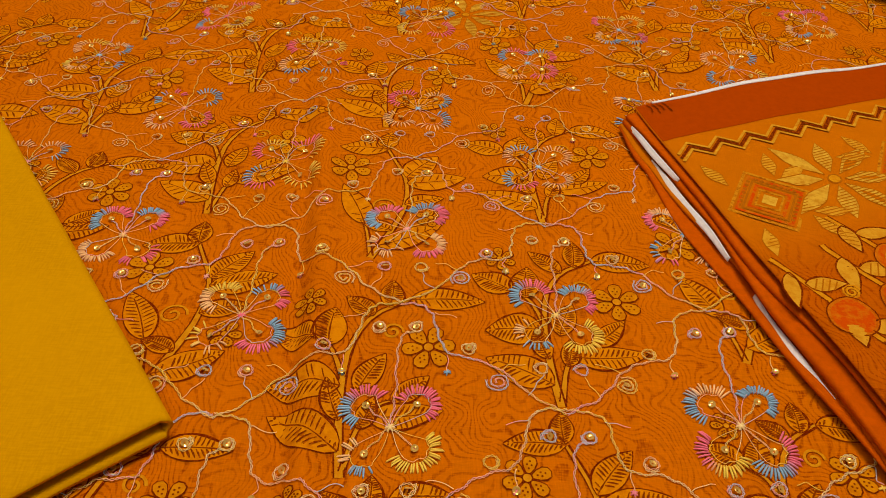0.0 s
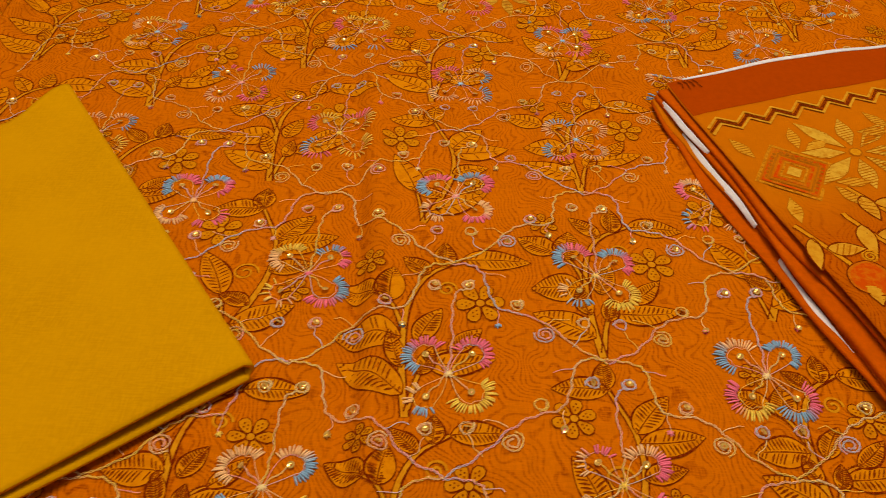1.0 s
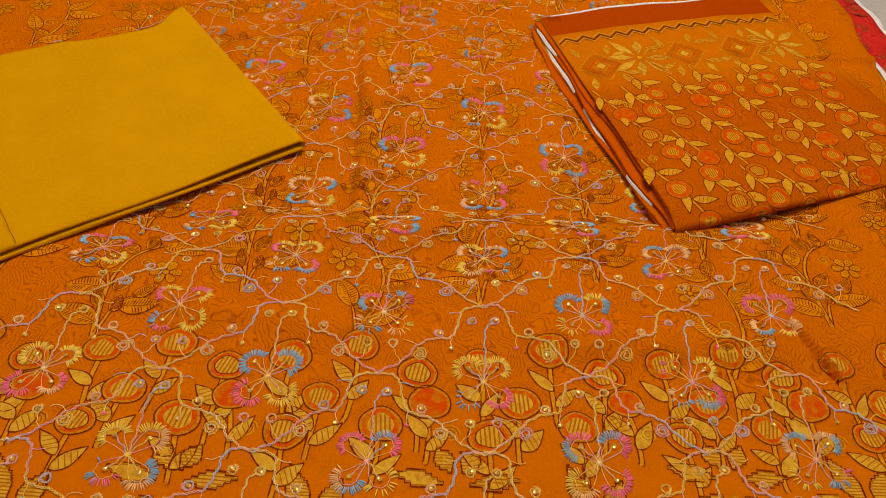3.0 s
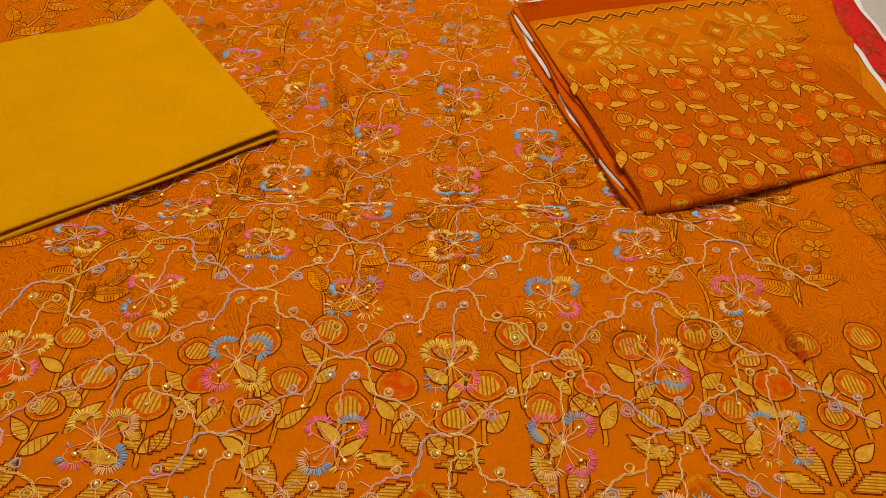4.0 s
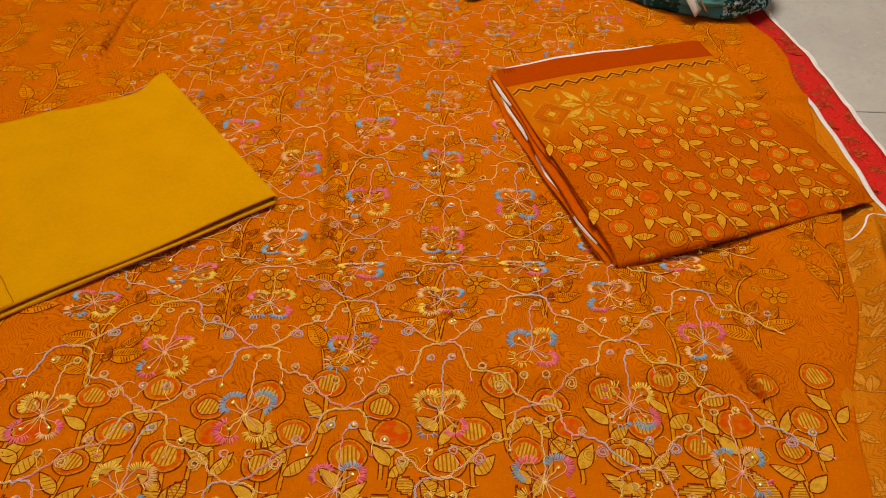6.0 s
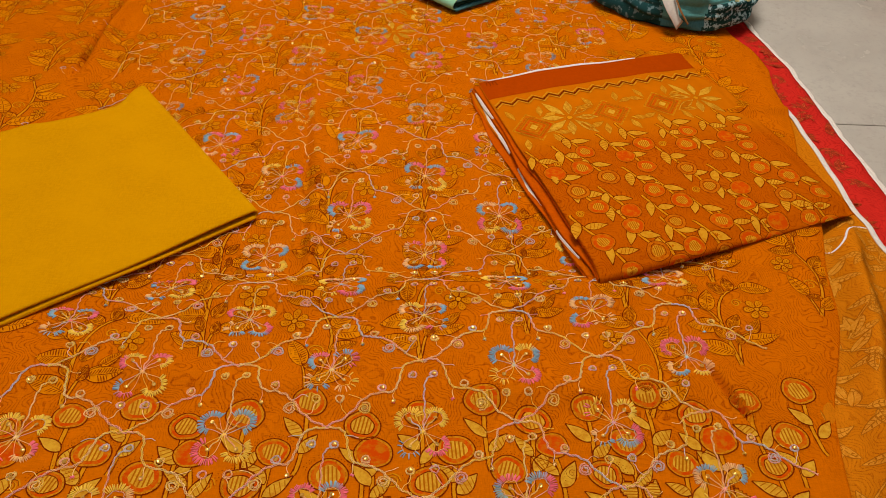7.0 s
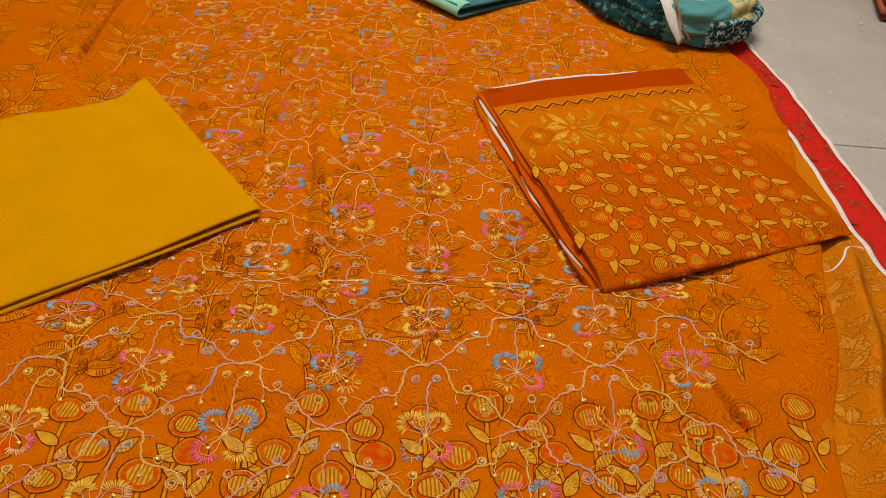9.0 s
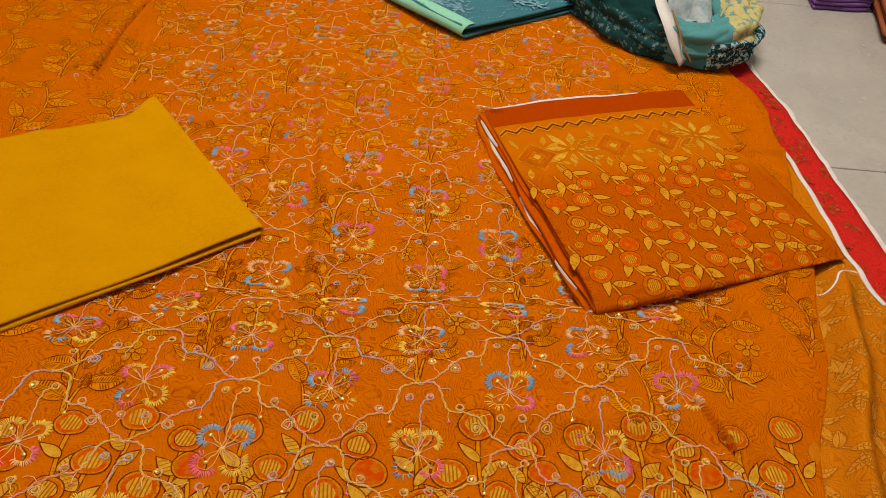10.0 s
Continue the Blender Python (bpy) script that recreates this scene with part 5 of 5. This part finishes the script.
def back_cloths():
    rng = random.Random(31)
    thing, (O, e1, e2, la, lb) = folded_stack("teal_folded_cloth", "teal printed cotton cloth folded flat with a mint lining edge", (0.066, 1.005), (0.31, 0.225), (-0.30, 0.27), 0.03, [TEAL, TEALDARK, TEAL], rng)
    # mint lining folded over the open side
    q = np.linspace(0.004, lb - 0.01, 40)
    prof = [(0.028, 0.0372), (0.012, 0.0370), (0.002, 0.0325), (-0.005, 0.025), (-0.0075, 0.018), (-0.005, 0.011), (0.004, 0.009)]
    X = np.array([[O[0] + e1[0] * p + e2[0] * v for p, z in prof] for v in q])
    Y = np.array([[O[1] + e1[1] * p + e2[1] * v for p, z in prof] for v in q])
    Z = np.array([[z + 0.0008 * math.sin(20 * v) for p, z in prof] for v in q])
    tagged(solid(grid_mesh("lining", X, Y, Z, [MINT], thing), 0.001), "mint green lining fold")
    P = Pattern()
    for k in range(34):
        u, v = rng.uniform(0.03, la - 0.03), rng.uniform(0.012, lb - 0.03)
        a0 = rng.random() * 6
        for j in range(5):
            a = a0 + j * 1.256
            P.ring(u + 0.012 * math.cos(a), v + 0.012 * math.sin(a), 0.0105, 0.0045, a, 0.001, 1, 0, 0.001 + 0.00002 * j, 8)
            P.ring(u + 0.026 * math.cos(a + 0.4), v + 0.026 * math.sin(a + 0.4), 0.007, 0.0025, a + 0.9, 0.001, 1, 0, 0.0012 + 0.00002 * j, 7)
    for k in range(40):
        u = 0.02 + k * 0.0085
        P.ring(u, 0.02 + 0.012 * math.sin(k * 0.5), 0.003, 0.0015, 0.4, 0.01, 1, 0, 0.0013, 7)
        P.ring(u, 0.05 + 0.004 * math.sin(k), 0.0022, 0.0012, 0.2, 0.01, 1, 0, 0.0013, 7)

    def lay_t(v):
        return np.c_[O[0] + e1[0] * v[:, 0] + e2[0] * v[:, 1], O[1] + e1[1] * v[:, 0] + e2[1] * v[:, 1], 0.0353 + v[:, 2] * 0.5]
    tagged(P.build("printed_flowers", [LACE], lay_t, thing), "pale blue printed flowers", kind="stuff")

    # crumpled teal bundle, thrown down in a heap
    path = curve([(0.33, 1.34, 0.040), (0.385, 1.235, 0.045), (0.455, 1.115, 0.046), (0.535, 1.052, 0.045), (0.62, 1.045, 0.045), (0.685, 1.095, 0.050), (0.70, 1.18, 0.058), (0.69, 1.285, 0.06), (0.58, 1.345, 0.05)], 190)
    n, m = len(path), 110
    tang = np.gradient(path, axis=0)
    tang[:, 2] = 0
    tang /= np.linalg.norm(tang, axis=1)[:, None]
    side = np.c_[-tang[:, 1], tang[:, 0], np.zeros(n)]
    S, F = np.meshgrid(np.linspace(0, 1, n), np.linspace(0, 2 * np.pi, m), indexing="ij")
    rad = 0.046 + 0.006 * np.sin(9 * S + 1) + 0.016 * np.abs(np.sin(1.5 * F + 4.5 * S + 0.8 * np.sin(8 * S))) - 0.008
    rad = rad + 0.010 * np.abs(np.sin(3.5 * F - 6 * S + np.sin(13 * S))) - 0.005 + 0.005 * np.abs(np.sin(34 * S + 2 * F + np.sin(3 * F))) + 0.002 * np.sin(9 * F - 31 * S)
    rad = rad * (0.55 + 0.45 * smoothstep(0, 0.1, S))
    X = path[:, 0][:, None] + side[:, 0][:, None] * rad * np.cos(F) * 1.15
    Y = path[:, 1][:, None] + side[:, 1][:, None] * rad * np.cos(F) * 1.15
    Z = np.maximum(path[:, 2][:, None] + rad * np.sin(F) * 0.95, 0.007)
    heap = tagged(new("crumpled_teal_cloth"), "teal printed cotton cloth crumpled into a heap with white tapes", "crumpled cloth")
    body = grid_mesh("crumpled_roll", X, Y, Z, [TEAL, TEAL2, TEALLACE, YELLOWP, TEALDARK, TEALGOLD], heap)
    # zones by place; the lighter teal goes to faces above a set height
    idx = []
    for i in range(n - 1):
        for j in range(m - 1):
            x, z, wig = X[i, j], Z[i, j], 0.006 * math.sin(70 * Y[i, j]) + 0.003 * math.sin(190 * S[i, j])
            if x < 0.505 + wig:
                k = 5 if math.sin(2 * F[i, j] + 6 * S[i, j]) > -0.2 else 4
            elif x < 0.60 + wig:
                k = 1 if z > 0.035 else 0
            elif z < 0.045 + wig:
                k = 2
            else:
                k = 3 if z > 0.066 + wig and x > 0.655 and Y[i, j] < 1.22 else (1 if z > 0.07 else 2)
            idx.append(k)
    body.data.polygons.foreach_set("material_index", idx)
    # slack cloth inside the ring of the heap, and its pale lining turned up
    gx, gy = np.meshgrid(np.linspace(0.42, 0.70, 50), np.linspace(1.11, 1.37, 50))
    gz = 0.03 + 0.014 * np.abs(np.sin(24 * gx + 13 * gy)) + 0.008 * np.sin(40 * gy - 19 * gx)
    tagged(grid_mesh("inner_fold", gx, gy, gz, [TEALDARK], heap), "dark teal inner folds")
    gx, gy = np.meshgrid(np.linspace(0.55, 0.67, 50), np.linspace(1.09, 1.27, 60))
    gz = 0.055 + 0.035 * np.abs(np.sin(30 * gx + 17 * gy + 1.0)) ** 0.7 + 0.008 * np.sin(60 * gx - 25 * gy) + 0.05 * smoothstep(1.10, 1.2, gy) - 0.05 * smoothstep(0.06, 0.0, 0.67 - gx) - 0.05 * smoothstep(0.05, 0.0, gx - 0.55)
    tagged(solid(grid_mesh("lining_fold", gx, gy, gz, [PALELINING], heap), 0.0008), "pale grey lining, crumpled")

    def ribbon(pts, w, mat, name):
        ln = curve(pts, 30)
        t = np.gradient(ln, axis=0)
        sd = np.cross(t, (0.2, -0.5, 0.8))
        sd /= np.linalg.norm(sd, axis=1)[:, None]
        X_ = np.array([ln[:, 0] + sd[:, 0] * s for s in (-w / 2, 0, w / 2)])
        Y_ = np.array([ln[:, 1] + sd[:, 1] * s for s in (-w / 2, 0, w / 2)])
        Z_ = np.array([ln[:, 2] + sd[:, 2] * s for s in (-w / 2, 0, w / 2)])
        solid(grid_mesh(name, X_, Y_, Z_, [mat], heap), 0.0008)
    ribbon([(0.555, 0.985, 0.024), (0.528, 0.992, 0.062), (0.510, 1.020, 0.095), (0.50, 1.07, 0.112), (0.505, 1.13, 0.115), (0.53, 1.18, 0.10)], 0.034, OFFWHITE, "white_tape")
    ribbon([(0.572, 0.985, 0.026), (0.546, 0.990, 0.060), (0.529, 1.014, 0.094), (0.521, 1.06, 0.110)], 0.005, PIPING, "ochre_piping")
    ribbon([(0.60, 1.14, 0.098), (0.63, 1.18, 0.112), (0.67, 1.22, 0.118), (0.70, 1.27, 0.116)], 0.016, OFFWHITE, "white_tape")

    heap.location = (0.0, -0.03, 0.0)

    th, _ = folded_stack("purple_cloth_stack", "purple cotton cloths folded in a low stack on the tiles", (1.03, 1.43), (0.17, 0.02), (0.02, 0.3), 0.05, [PURPLE, PURPLE, PURPLE, PURPLE], rng)
    th.location.z = FLOOR - 0.003
    th, _ = folded_stack("terracotta_cloth_stack", "terracotta and brown cloths folded in a stack on the tiles", (1.15, 1.255), (0.34, -0.10), (0.09, 0.36), 0.07, [TERRADARK, TERRA, TERRADARK, TERRA], rng)
    th.location.z = FLOOR - 0.003
    # paper crumb on the tiles
    bm = bmesh.new()
    bmesh.ops.create_icosphere(bm, subdivisions=2, radius=0.004)
    for v in bm.verts:
        v.co += Vector((noise.noise(v.co * 400), noise.noise(v.co * 410 + Vector((3, 1, 2))), 0)) * 0.002
        v.co.z *= 0.5
    crumb = part("paper_scrap", bm, OFFWHITE, None)
    crumb.location = (1.10, 1.235, FLOOR + 0.002)
    tagged(crumb, "tiny white scrap of paper on the tiles", "scrap")


mustard()
dupatta()
back_cloths()
embroider()
kurta_print()
sequins()
